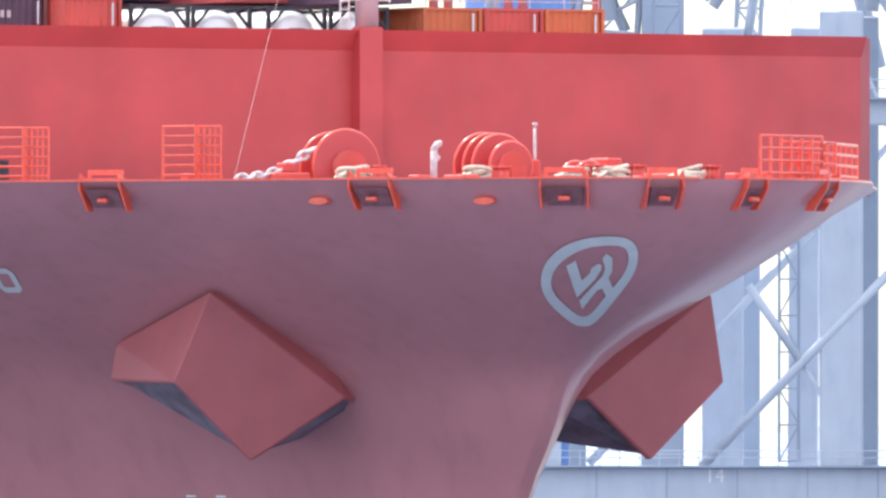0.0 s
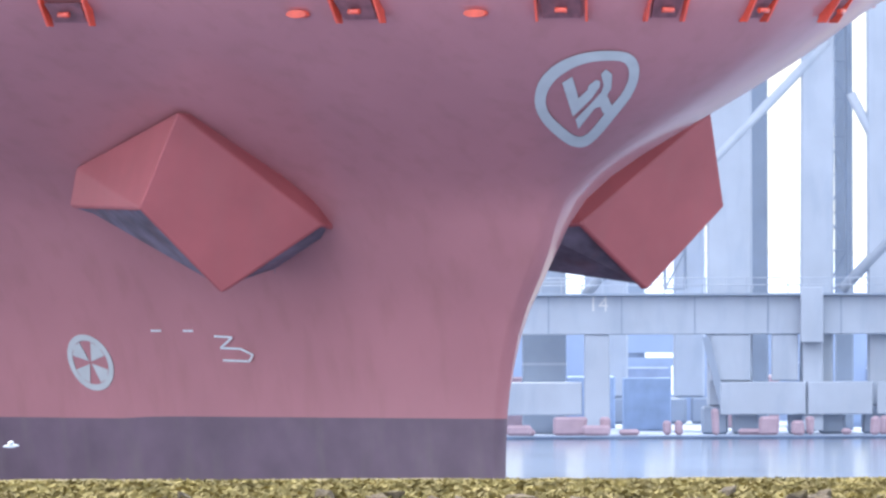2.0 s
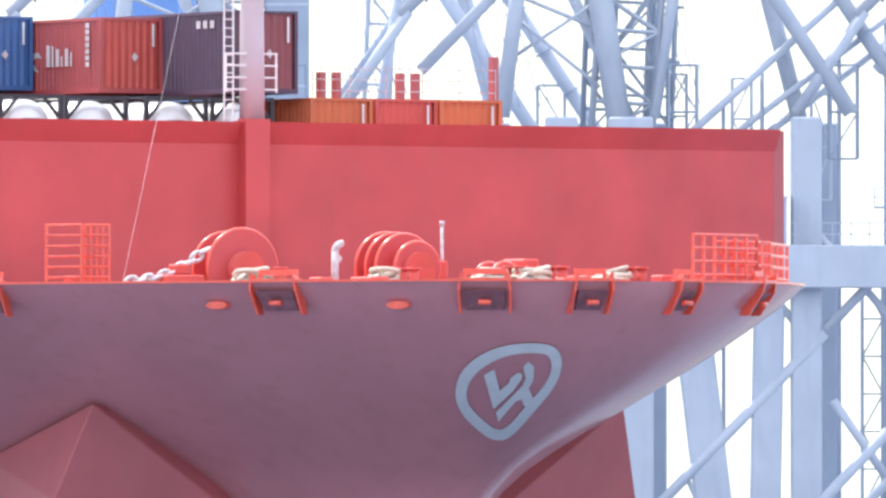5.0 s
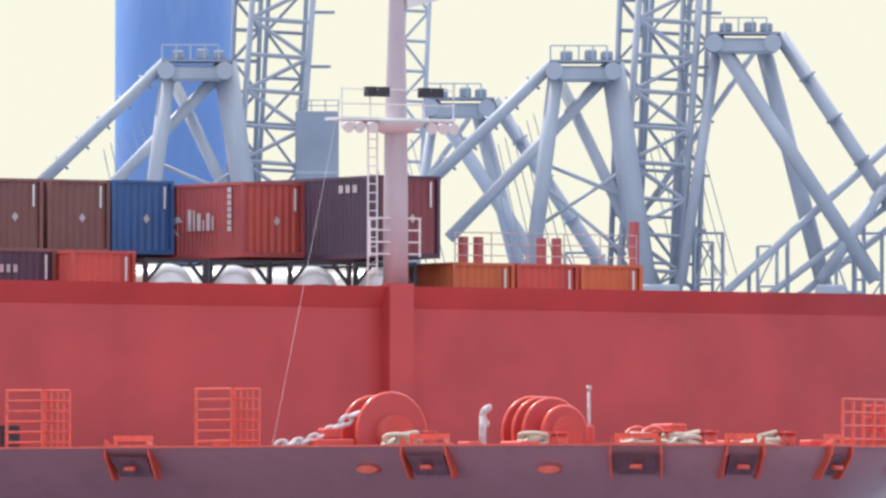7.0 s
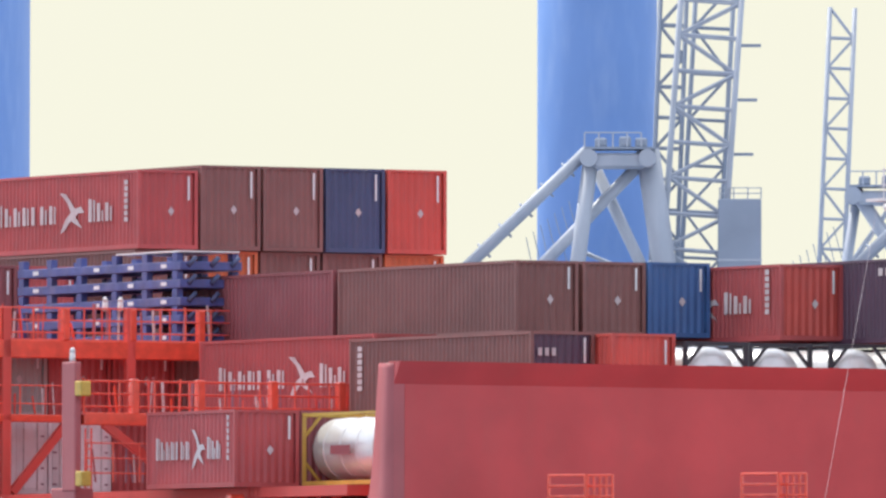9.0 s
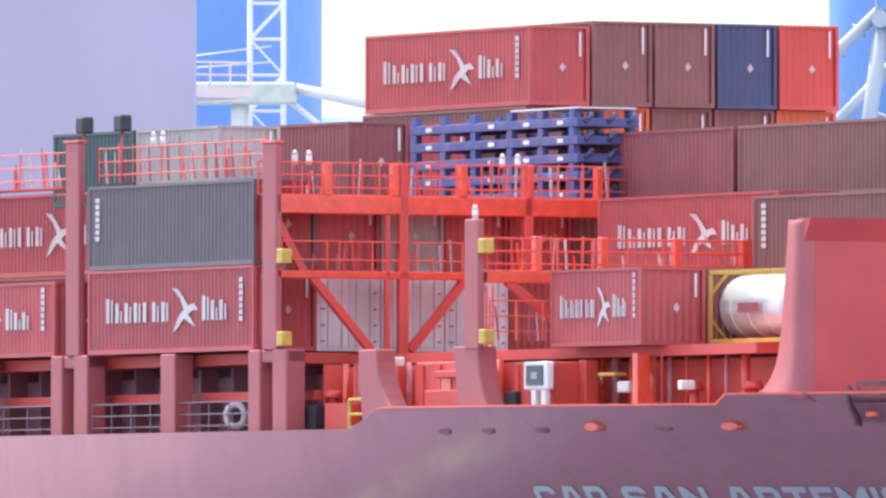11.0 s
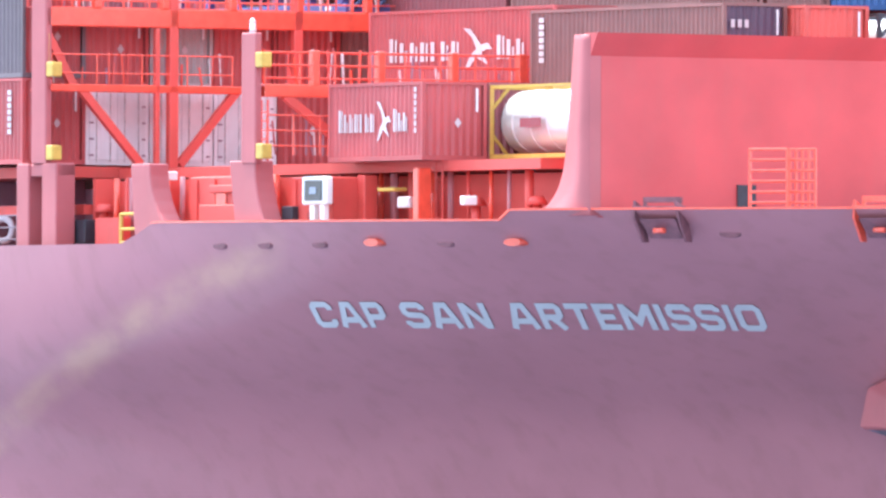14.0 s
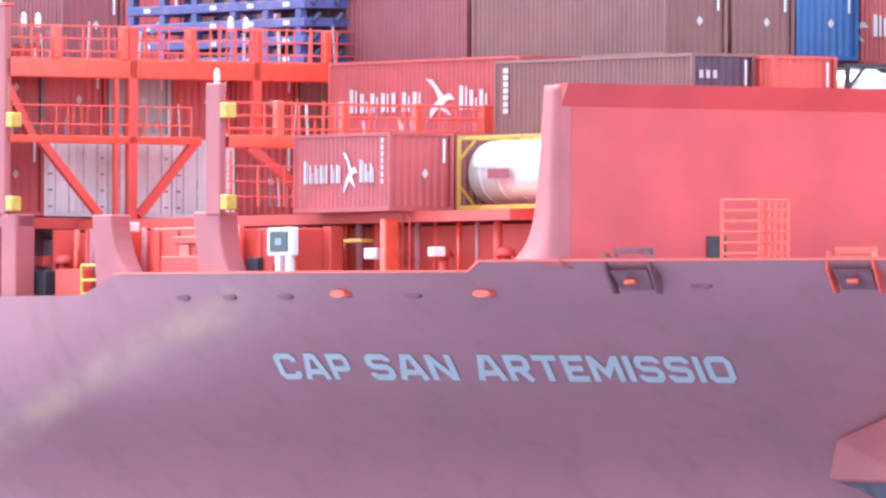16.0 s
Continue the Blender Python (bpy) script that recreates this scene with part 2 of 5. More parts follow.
def embankment():
    bm = bmesh.new()
    ys = [-400, 0, 30, 45, 60, 90, 120, 135] + [150 + 0.2 * i for i in range(88)] + [167.2, 167.6, 168, 168.5, 169, 170, 171, 175, 185, 200]
    ys = sorted(set(ys))
    xs = [-4000, -500, -60, -20] + [-7 + 0.2 * i for i in range(71)] + [20, 60, 500, 4000]
    grid = [[bm.verts.new((x, y, bank_height(y) + (0.13 * noise.noise((x * 1.3, y * 1.1, 0)) + 0.10 * noise.noise((x * 3.1, y * 2.6, 4))) * float(np.interp(y, (120, 150, 165.5, 167.3), (0, 1, 1, 0.12))))) for x in xs] for y in ys]
    for a, b in zip(grid, grid[1:]):
        for i in range(len(xs) - 1):
            bm.faces.new((a[i], a[i + 1], b[i + 1], b[i])).smooth = True
    grass = material("bank_grass", (0.155, 0.122, 0.050), 0.95, vary=0.45, scale=2.5, stain=(0.10, 0.075, 0.042), stain_amount=0.8, stain_scale=(1, 1, 1), bump=1.0, bump_scale=9)
    ground = tagged(new("ground", mesh("ground", bm, grass)), "mossy grass embankment set with dark rubble stones", "ground", kind="structure")
    stone = material("rubble_stone", (0.105, 0.080, 0.054), 0.9, vary=0.5, scale=6, stain=(0.19, 0.15, 0.065), stain_amount=0.9, stain_scale=(1.5, 1.5, 1.5), bump=0.6, bump_scale=14, random=0.45)
    rnd = random.Random(4)
    shapes = []
    for k in range(10):
        bm = bmesh.new()
        bmesh.ops.create_icosphere(bm, subdivisions=1, radius=0.5)
        for v in bm.verts:
            v.co *= rnd.uniform(0.6, 1.3)
            v.co.z *= 0.7
        shapes.append(mesh("stone", bm, stone))
    rest = bmesh.new()
    made = 0
    spots = []
    y = 166.9
    while y > 150:
        x = -6.6 + rnd.uniform(0, 0.3)
        while x < 6.6:
            spots.append((x + rnd.uniform(-0.1, 0.1), y + rnd.uniform(-0.2, 0.2)))
            x += rnd.uniform(0.11, 0.26)
        y -= rnd.uniform(0.18, 0.32)
    for x, y in spots:
        clump = 0.5 + 0.9 * noise.noise((x * 0.9, y * 0.45, 7.0))
        if rnd.random() > float(np.interp(y, (152, 163.5, 165.8, 166.9), (0.95, 0.85, 0.62, 0.12))) * min(max(clump + 0.5, 0.6), 1.0):
            continue
        s = rnd.choice((0.08, 0.10, 0.12, 0.15, 0.19, 0.25)) * rnd.uniform(0.85, 1.2)
        m = pose(x, y, bank_height(y) + 0.20 * s, rnd.uniform(-30, 30), rnd.uniform(-30, 30), rnd.uniform(0, 360)) @ Matrix.Diagonal((s * rnd.uniform(1, 1.5), s, s * 0.9, 1))
        if y > 165.2 and abs(x) < 5.4 and made < 300:
            ob = new("stone", shapes[made % 10])
            ob.parent = ground
            ob.matrix_basis = m
            made += 1
        else:
            src = shapes[rnd.randrange(10)]
            vs = [rest.verts.new(m @ v.co) for v in src.vertices]
            for p in src.polygons:
                rest.faces.new([vs[i] for i in p.vertices])
    part("rubble", rest, stone, ground)["kind"] = "stuff"
    # moss and grass tufts between the stones and along the crest
    tuft = material("moss_tufts", (0.245, 0.20, 0.072), 0.95, vary=0.5, scale=3, stain=(0.26, 0.20, 0.09), stain_amount=0.8, stain_scale=(2, 2, 2))
    bm = bmesh.new()
    for _ in range(30000):
        x, y = rnd.uniform(-6.6, 6.6), 168.6 - 16 * rnd.random() ** 1.6
        z, h, w = bank_height(y) + 0.02, rnd.uniform(0.02, 0.07) * (0.6 if y > 167.0 else 1), rnd.uniform(0.03, 0.09)
        a = rnd.uniform(0, 6.28)
        dx, dy = w * math.cos(a), w * math.sin(a)
        bx, by = rnd.uniform(-.1, .1), rnd.uniform(-.1, .1)
        bm.faces.new([bm.verts.new(p) for p in ((x - dx, y - dy, z), (x + dx, y + dy, z), (x + bx, y + by, z + h))])
    for _ in range(9000):               # denser short turf along the crest
        x, y = rnd.uniform(-6.6, 6.6), 166.7 + 2.2 * rnd.random()
        z, h, w, a = bank_height(y) + 0.01, rnd.uniform(0.02, 0.06), rnd.uniform(0.03, 0.08), rnd.uniform(0, 6.28)
        dx, dy = w * math.cos(a), w * math.sin(a)
        bm.faces.new([bm.verts.new(p) for p in ((x - dx, y - dy, z), (x + dx, y + dy, z), (x + rnd.uniform(-.1, .1), y, z + h))])
    part("grass", bm, tuft, ground)["kind"] = "stuff"


def backdrop():
    """Pale summer haze behind everything."""
    bm = bmesh.new()
    pts = [(4200 * math.sin(radians(a)), 4200 * math.cos(radians(a))) for a in range(-30, 31, 3)]
    for (x0, y0), (x1, y1) in zip(pts, pts[1:]):
        bm.faces.new([bm.verts.new(p) for p in ((x0, y0, -30), (x1, y1, -30), (x1, y1, 900), (x0, y0, 900))])
    m = bpy.data.materials.new("pale_sky")
    m.use_nodes = True
    n = m.node_tree.nodes
    n.remove(n["Principled BSDF"])
    e = n.new("ShaderNodeEmission")
    e.inputs[0].default_value, e.inputs[1].default_value = (1.0, 0.99, 0.82, 1), 0.98
    m.node_tree.links.new(e.outputs[0], n["Material Output"].inputs[0])
    tagged(new("backdrop", mesh("backdrop", bm, m)), "creamy white hazy summer sky", "sky", kind="structure")


water()
backdrop()
embankment()


# ---- the ship: x ahead, y to port, z from the forecastle deck ----
STEM_Z = (-20, -18, -13.8, -11, -8.7, -6.5, -5.3, -3.6, -2, 0, 1)
STEM_X = (10.2, 10.3, 10.5, 11.3, 13.0, 14.4, 16.5, 20.5, 23.3, 25.3, 25.6)
LEVELS = (0.0, 4.0, 9.0, 18.0)          # metres below the deck
ASTERN = (0, .5, 1.3, 3, 5.3, 10, 15.3, 25.3, 33, 42, 55, 70, 90, 110)
BREADTH = (
    (0, 2.6, 4.5, 6.8, 8.8, 11.7, 14.8, 20.5, 22.8, 23.9, 24.1, 24.1, 24.1, 24.1),
    (0, 1.2, 2.3, 4.0, 5.4, 8.0, 10.2, 14.6, 17.6, 20.6, 23.4, 24.1, 24.1, 24.1),
    (.2, .6, 1.2, 2.1, 3.1, 5.1, 7.0, 10.7, 13.4, 16.3, 20.0, 23.0, 24.1, 24.1),
    (.2, .4, .8, 1.4, 2.2, 3.8, 5.4, 8.6, 11.2, 14.0, 17.8, 21.2, 23.8, 24.1))


def smooth_interp(x, xs, ys):
    """A curve through the points without overshoot."""
    if x <= xs[0]:
        return ys[0]
    if x >= xs[-1]:
        return ys[-1]
    i = max(k for k in range(len(xs) - 1) if xs[k] <= x)
    d = [(ys[k + 1] - ys[k]) / (xs[k + 1] - xs[k]) for k in range(len(xs) - 1)]

    def slope(k):
        if k == 0:
            return d[0]
        if k == len(xs) - 1:
            return d[-1]
        return 0 if d[k - 1] * d[k] <= 0 else 2 * d[k - 1] * d[k] / (d[k - 1] + d[k])
    h, s = xs[i + 1] - xs[i], (x - xs[i]) / (xs[i + 1] - xs[i])
    return ((2 * s ** 3 - 3 * s * s + 1) * ys[i] + (s ** 3 - 2 * s * s + s) * h * slope(i)
            + (3 * s * s - 2 * s ** 3) * ys[i + 1] + (s ** 3 - s * s) * h * slope(i + 1))


def stem_x(z):
    return smooth_interp(z, STEM_Z, STEM_X)


def half_breadth(x, z):
    d = max(stem_x(z) - x, 0.0)
    return smooth_interp(-z, LEVELS, [smooth_interp(d, ASTERN, row) for row in BREADTH])


def rim_breadth(x, z):
    """Half breadth that carries the flare on above the deck level."""
    if z <= 0:
        return half_breadth(x, z)
    edge = half_breadth(x, 0)
    return edge + (edge - half_breadth(x, -0.6)) / 0.6 * z


def sheer(x):
    return float(np.interp(x, (-25.2, -22.8, -4.2, -3.2, 30), (-0.75, -0.08, -0.17, 0.15, 0.15)))


def x_at(u, z, sgn=-1):
    """The station at which the plating crosses a line of sight u metres aside of the wall's middle."""
    lo, hi = -60.0, stem_x(z)
    for _ in range(40):
        mid = (lo + hi) / 2
        if 0.504 * mid + sgn * 0.864 * half_breadth(mid, z) < u:
            lo = mid
        else:
            hi = mid
    return lo


def up(p):
    return (p[0], p[1], p[2] + DECK)


ship = tagged(new("container_ship"), "large red container ship under way with a raked flared bow", "ship")
aboard(ship, Matrix.Identity(4))


def hull():
    ds = [0, .12, .3, .5, .8, 1.3, 2, 3, 4, 5.3, 6.4, 7.5, 8.7, 10, 11.2, 12.5, 13.9, 15.3, 16.6, 18, 19.5, 21, 22, 23, 24.6, 25.4, 26.4, 28.5, 29.5, 31, 32.5, 34, 36, 38, 40, 42, 43.5, 45, 47.6, 48.2, 49.5, 50.6, 52, 55, 60, 65, 70, 80, 90, 110, 150, 300]
    vs_ = [0, .02, .045, .08, .12, .16, .2, .24, .28, .32, .36, .4, .45, .5, .55, .6, .65, .70, 0.7465, .82, .9, 1.0]
    bm = bmesh.new()
    sides = []
    for sgn in (-1, 1):
        grid = []
        for v in vs_:
            row = []
            for d in ds:
                zn = -18.6 * v
                x = stem_x(zn) - d
                top = sheer(x)
                z = top - (18.6 + top) * v
                row.append(bm.verts.new(up((x, sgn * rim_breadth(x, z), z))))
            grid.append(row)
        sides.append(grid)
        for i in range(len(vs_) - 1):
            for j in range(len(ds) - 1):
                f = bm.faces.new((grid[i][j], grid[i][j + 1], grid[i + 1][j + 1], grid[i + 1][j]))
                f.smooth, f.material_index = True, 1 if vs_[i] >= 0.745 else 0
    for i in range(len(vs_) - 1):
        a, b = sides
        f = bm.faces.new((a[i][0], a[i + 1][0], b[i + 1][0], b[i][0]))
        f.smooth, f.material_index = True, 1 if vs_[i] >= 0.745 else 0
    for j in range(len(ds) - 1):        # the top plating, a little below the rim
        q = []
        for s, k in ((-1, j), (-1, j + 1), (1, j + 1), (1, j)):
            x, dz = stem_x(0) - ds[k], 0.12 if ds[k] < 25 else 0.9
            z = sheer(x) - dz
            q.append(bm.verts.new(up((x - 0.05, s * max(half_breadth(x, min(z, 0)) - 0.15, 0.02), z))))
        bm.faces.new(q)
    bmesh.ops.remove_doubles(bm, verts=bm.verts, dist=0.001)
    bm.faces.new([sides[0][0][-1], sides[0][-1][-1], sides[1][-1][-1], sides[1][0][-1]])
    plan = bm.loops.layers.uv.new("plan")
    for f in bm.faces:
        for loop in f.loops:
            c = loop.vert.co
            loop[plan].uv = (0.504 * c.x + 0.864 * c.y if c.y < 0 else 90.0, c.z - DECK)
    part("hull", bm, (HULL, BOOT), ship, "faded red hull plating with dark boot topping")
    # sunlit line along the sheer, put in as a brighter orange-red rim
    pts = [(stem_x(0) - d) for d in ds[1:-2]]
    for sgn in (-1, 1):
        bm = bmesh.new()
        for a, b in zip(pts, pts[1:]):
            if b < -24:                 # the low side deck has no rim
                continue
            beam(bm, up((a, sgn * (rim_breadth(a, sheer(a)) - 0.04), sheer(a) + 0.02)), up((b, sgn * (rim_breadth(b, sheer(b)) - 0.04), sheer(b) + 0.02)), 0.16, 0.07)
        part("sheer_rim", bm, RAILRED, ship, "orange-red rim of the deck edge, coloured for its sunlit line")


def breakwater():
    bm = bmesh.new()
    # main plate, and the heavier top band leaning forward
    box(bm, up((-0.25, -20.45, -0.1)), up((0.0, 20.5, 5.06)))
    wall = part("breakwater", bm, WALLRED, ship, "tall bright red breakwater plate")
    bm = bmesh.new()
    prof = ((-0.35, 5.06), (0.0, 5.06), (0.42, 5.80), (-0.35, 5.80))
    a = [bm.verts.new(up((x, -20.85, z))) for x, z in prof]
    b = [bm.verts.new(up((x, 20.5, z))) for x, z in prof]
    for i in range(4):
        bm.faces.new((a[i], a[(i + 1) % 4], b[(i + 1) % 4], b[i]))
    bm.faces.new(a[::-1])
    bm.faces.new(b)
    part("top_band", bm, WALLRED, wall)
    part("mast_fin", boxes((up((0.003, -0.72, 0.0)), up((0.55, 0.22, 5.9)))), WALLRED, wall)
    for y in [-20 + 2.9 * k for k in range(14)]:            # stiffeners behind
        part("stiffener", boxes((up((-0.8, y, 0)), up((-0.253, y + 0.06, 5.0)))), WALLRED, wall)
    # side gussets, wide at the foot with a curved edge
    for sgn in (-1, 1):
        bm = bmesh.new()
        y0, y1 = sgn * 20.46, sgn * 20.86
        rows = []
        for k in range(31):
            z = 5.8 * k / 30
            x = -1.0 - 0.7 * (1 - z / 5.8) - 1.6 * math.exp(-z / 0.55)
            rows.append([bm.verts.new(up((xx, y, z - 0.05))) for xx, y in ((x, y0), (0.003, y0), (0.003, y1), (x, y1 + sgn * 0.15 * math.exp(-z / 0.7)))])
        for r, s in zip(rows, rows[1:]):
            for i in range(4):
                bm.faces.new((r[i], r[(i + 1) % 4], s[(i + 1) % 4], s[i])).smooth = i == 2
        bm.faces.new(rows[0][::-1])
        bm.faces.new(rows[-1])
        part("gusset", bm, HOUSING, wall)
    # small arched doorway
    bm = bmesh.new()
    box(bm, up((0.003, -15.35, 0.1)), up((0.06, -14.65, 1.0)))
    part("door", bm, BLACK, wall, "dark oval doorway")


def anchor_housings():
    for sgn in (-1, 1):
        A, C, B, R = (6.9, 10.2, -3.7), (6.06, 11.2, -6.85), (6.12, 8.16, -9.64), (7.24, 4.95, -7.4)
        L1, L2 = (-0.75, 9.9, -5.5), (-1.2, 9.9, -6.75)
        ins = [(5.0, 5.0, -4.0), (3.0, 5.6, -6.5), (5.2, 3.6, -8.0), (1.0, 7.0, -6.0), (6.2, 3.4, -7.6), (3.6, 4.6, -9.0)]
        bm = bmesh.new()
        for p in (A, C, B, R, L1, L2, *ins):
            bm.verts.new(up((p[0], sgn * p[1], p[2])))
        got = bmesh.ops.convex_hull(bm, input=bm.verts)
        loose = [v for v in bm.verts if not v.link_faces]
        bmesh.ops.delete(bm, geom=loose, context="VERTS")
        bmesh.ops.recalc_face_normals(bm, faces=bm.faces)
        bmesh.ops.bevel(bm, geom=list(bm.edges), offset=0.04, segments=1, affect="EDGES")
        bm.normal_update()
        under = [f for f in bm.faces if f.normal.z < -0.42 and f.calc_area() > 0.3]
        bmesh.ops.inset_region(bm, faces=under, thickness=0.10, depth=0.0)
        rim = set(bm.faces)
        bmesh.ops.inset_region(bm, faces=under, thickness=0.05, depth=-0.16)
        # shallow recess: its deep shade is painted on walls and floor
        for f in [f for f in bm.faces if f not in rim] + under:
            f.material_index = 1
        part("anchor_housing", bm, (HOUSING, POCKET), ship, "angular red anchor housing standing out from the flare, its underside painted as shade")


def outward(x, z=0.0):
    """The direction along the starboard deck edge at x, and outward."""
    a = Vector((x - 0.3, -half_breadth(x - 0.3, z), 0))
    b = Vector((x + 0.3, -half_breadth(min(x + 0.3, stem_x(z) - 0.01), z), 0))
    along = (b - a).normalized()
    return along, Vector((along.y, -along.x, 0))


def fairlead(x, sgn=-1, w=1.5, plates=None):
    """A mooring port: a box of plates in the deck edge with a lit lip and a dark opening."""
    along, out = outward(x)
    o = Vector((x, -half_breadth(x, 0), 0.15))
    m = Matrix.Identity(4)
    for i, a in enumerate((along, out, Vector((0, 0, 1)))):
        for j in range(3):
            m[j][i] = a[j]
    m.translation = Vector(up(o))
    if sgn > 0:
        m = Matrix.Diagonal((1, -1, 1, 1)) @ m
    h = w / 2
    bm = bmesh.new()                    # opening's painted shade: a dark block sunk in the plating, leaning with the flare
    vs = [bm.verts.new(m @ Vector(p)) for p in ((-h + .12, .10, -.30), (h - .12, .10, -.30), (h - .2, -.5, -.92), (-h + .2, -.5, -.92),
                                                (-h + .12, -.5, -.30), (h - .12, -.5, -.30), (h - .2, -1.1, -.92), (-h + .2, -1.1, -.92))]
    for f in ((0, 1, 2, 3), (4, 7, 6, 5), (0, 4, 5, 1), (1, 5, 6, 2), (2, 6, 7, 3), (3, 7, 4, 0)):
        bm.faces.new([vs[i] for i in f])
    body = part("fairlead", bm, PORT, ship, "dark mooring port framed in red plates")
    for s in (-1, 1):                   # slanting cheek plates
        bm = bmesh.new()
        q = []
        for dx in (-.04, .04):
            q.append([bm.verts.new(m @ Vector((s * (h + k) + dx, y, z))) for k, y, z in ((-.05, .25, .28), (0.03, .16, -.3), (0.0, -.36, -1.05), (0.0, -.7, -1.05), (0.0, -.3, .05))])
        bm.faces.new(q[0][::-1])
        bm.faces.new(q[1])
        for i in range(5):
            bm.faces.new((q[0][i], q[0][(i + 1) % 5], q[1][(i + 1) % 5], q[1][i]))
        part("cheek_plate", bm, plates or RAILRED, body)
    bm = bmesh.new()                    # top lip and raised cap
    box(bm, (-h - .05, -.3, .0), (h + .05, .22, .10), m)
    box(bm, (-h + .1, -.34, .22), (h - .1, -.20, .40), m)
    box(bm, (-h + .1, -.3, .1), (-h + .2, -.2, .25), m)
    box(bm, (h - .2, -.3, .1), (h - .1, -.2, .25), m)
    part("lip", bm, plates or RAILRED, body)
    bm = bmesh.new()                    # roller seen inside
    tube(bm, m @ Vector((-.2, -.05, -.68)), m @ Vector((.2, -.05, -.68)), .09, 10)
    part("roller", bm, RAILRED, body)


def freeing_port(x, z, bright=True, w=0.5, h=0.13):
    """A short pipe end in the plating; bright ones are coloured for sun coming through."""
    y = -half_breadth(x, z)
    along, out = outward(x)
    bm = bmesh.new()
    c = Vector((x, y, z + DECK))
    tube(bm, c - out * 0.4, c + out * (0.30 if bright else 0.05), h, 12)
    for v in bm.verts:
        v.co += along * ((v.co - c).dot(along) * (w / 2 / h))
    part("scupper", bm, RAILRED if bright else PORT, ship, "orange scupper pipe coloured for sun coming through" if bright else "")


def guard_rail(p, q, high=1.9, bars=6, posts=3, mat=None, r=0.045):
    """A rail of round bars between two points of the deck."""
    p, q = Vector(up(p)), Vector(up(q))
    ob = None
    for i in range(bars - 1, -1, -1):
        bm = bmesh.new()
        z = Vector((0, 0, high * (i + 0.6) / (bars - 0.4)))
        tube(bm, p + z, q + z, r, 6)
        if ob is None:
            ob = part("guard_rail", bm, mat or RAILRED, ship, "orange-red bar railing at the deck edge")
        else:
            part("bar", bm, mat or RAILRED, ob)
    for i in range(posts):
        c = p.lerp(q, i / (posts - 1))
        bm = bmesh.new()
        tube(bm, c, c + Vector((0, 0, high + 0.03)), r, 6)
        part("post", bm, mat or RAILRED, ob)


def rail_cage(x, sgn=-1, long=2.15):
    """A stretch of long bars at the edge, and a closer grid of bars and posts that turns inboard beside it."""
    along, out = outward(x)
    o = Vector((x, -half_breadth(x, 0), 0.15)) - out * 0.35
    f = Vector((1, sgn * -1, 1))
    for a, b, bars, posts, r in ((o, o + along * long * 0.62, 6, 2, .055), (o + along * long * 0.60 - out * 0.25, o + along * long - out * 0.35, 6, 5, .045)):
        guard_rail(a * f, b * f, bars=bars, posts=posts, r=r)


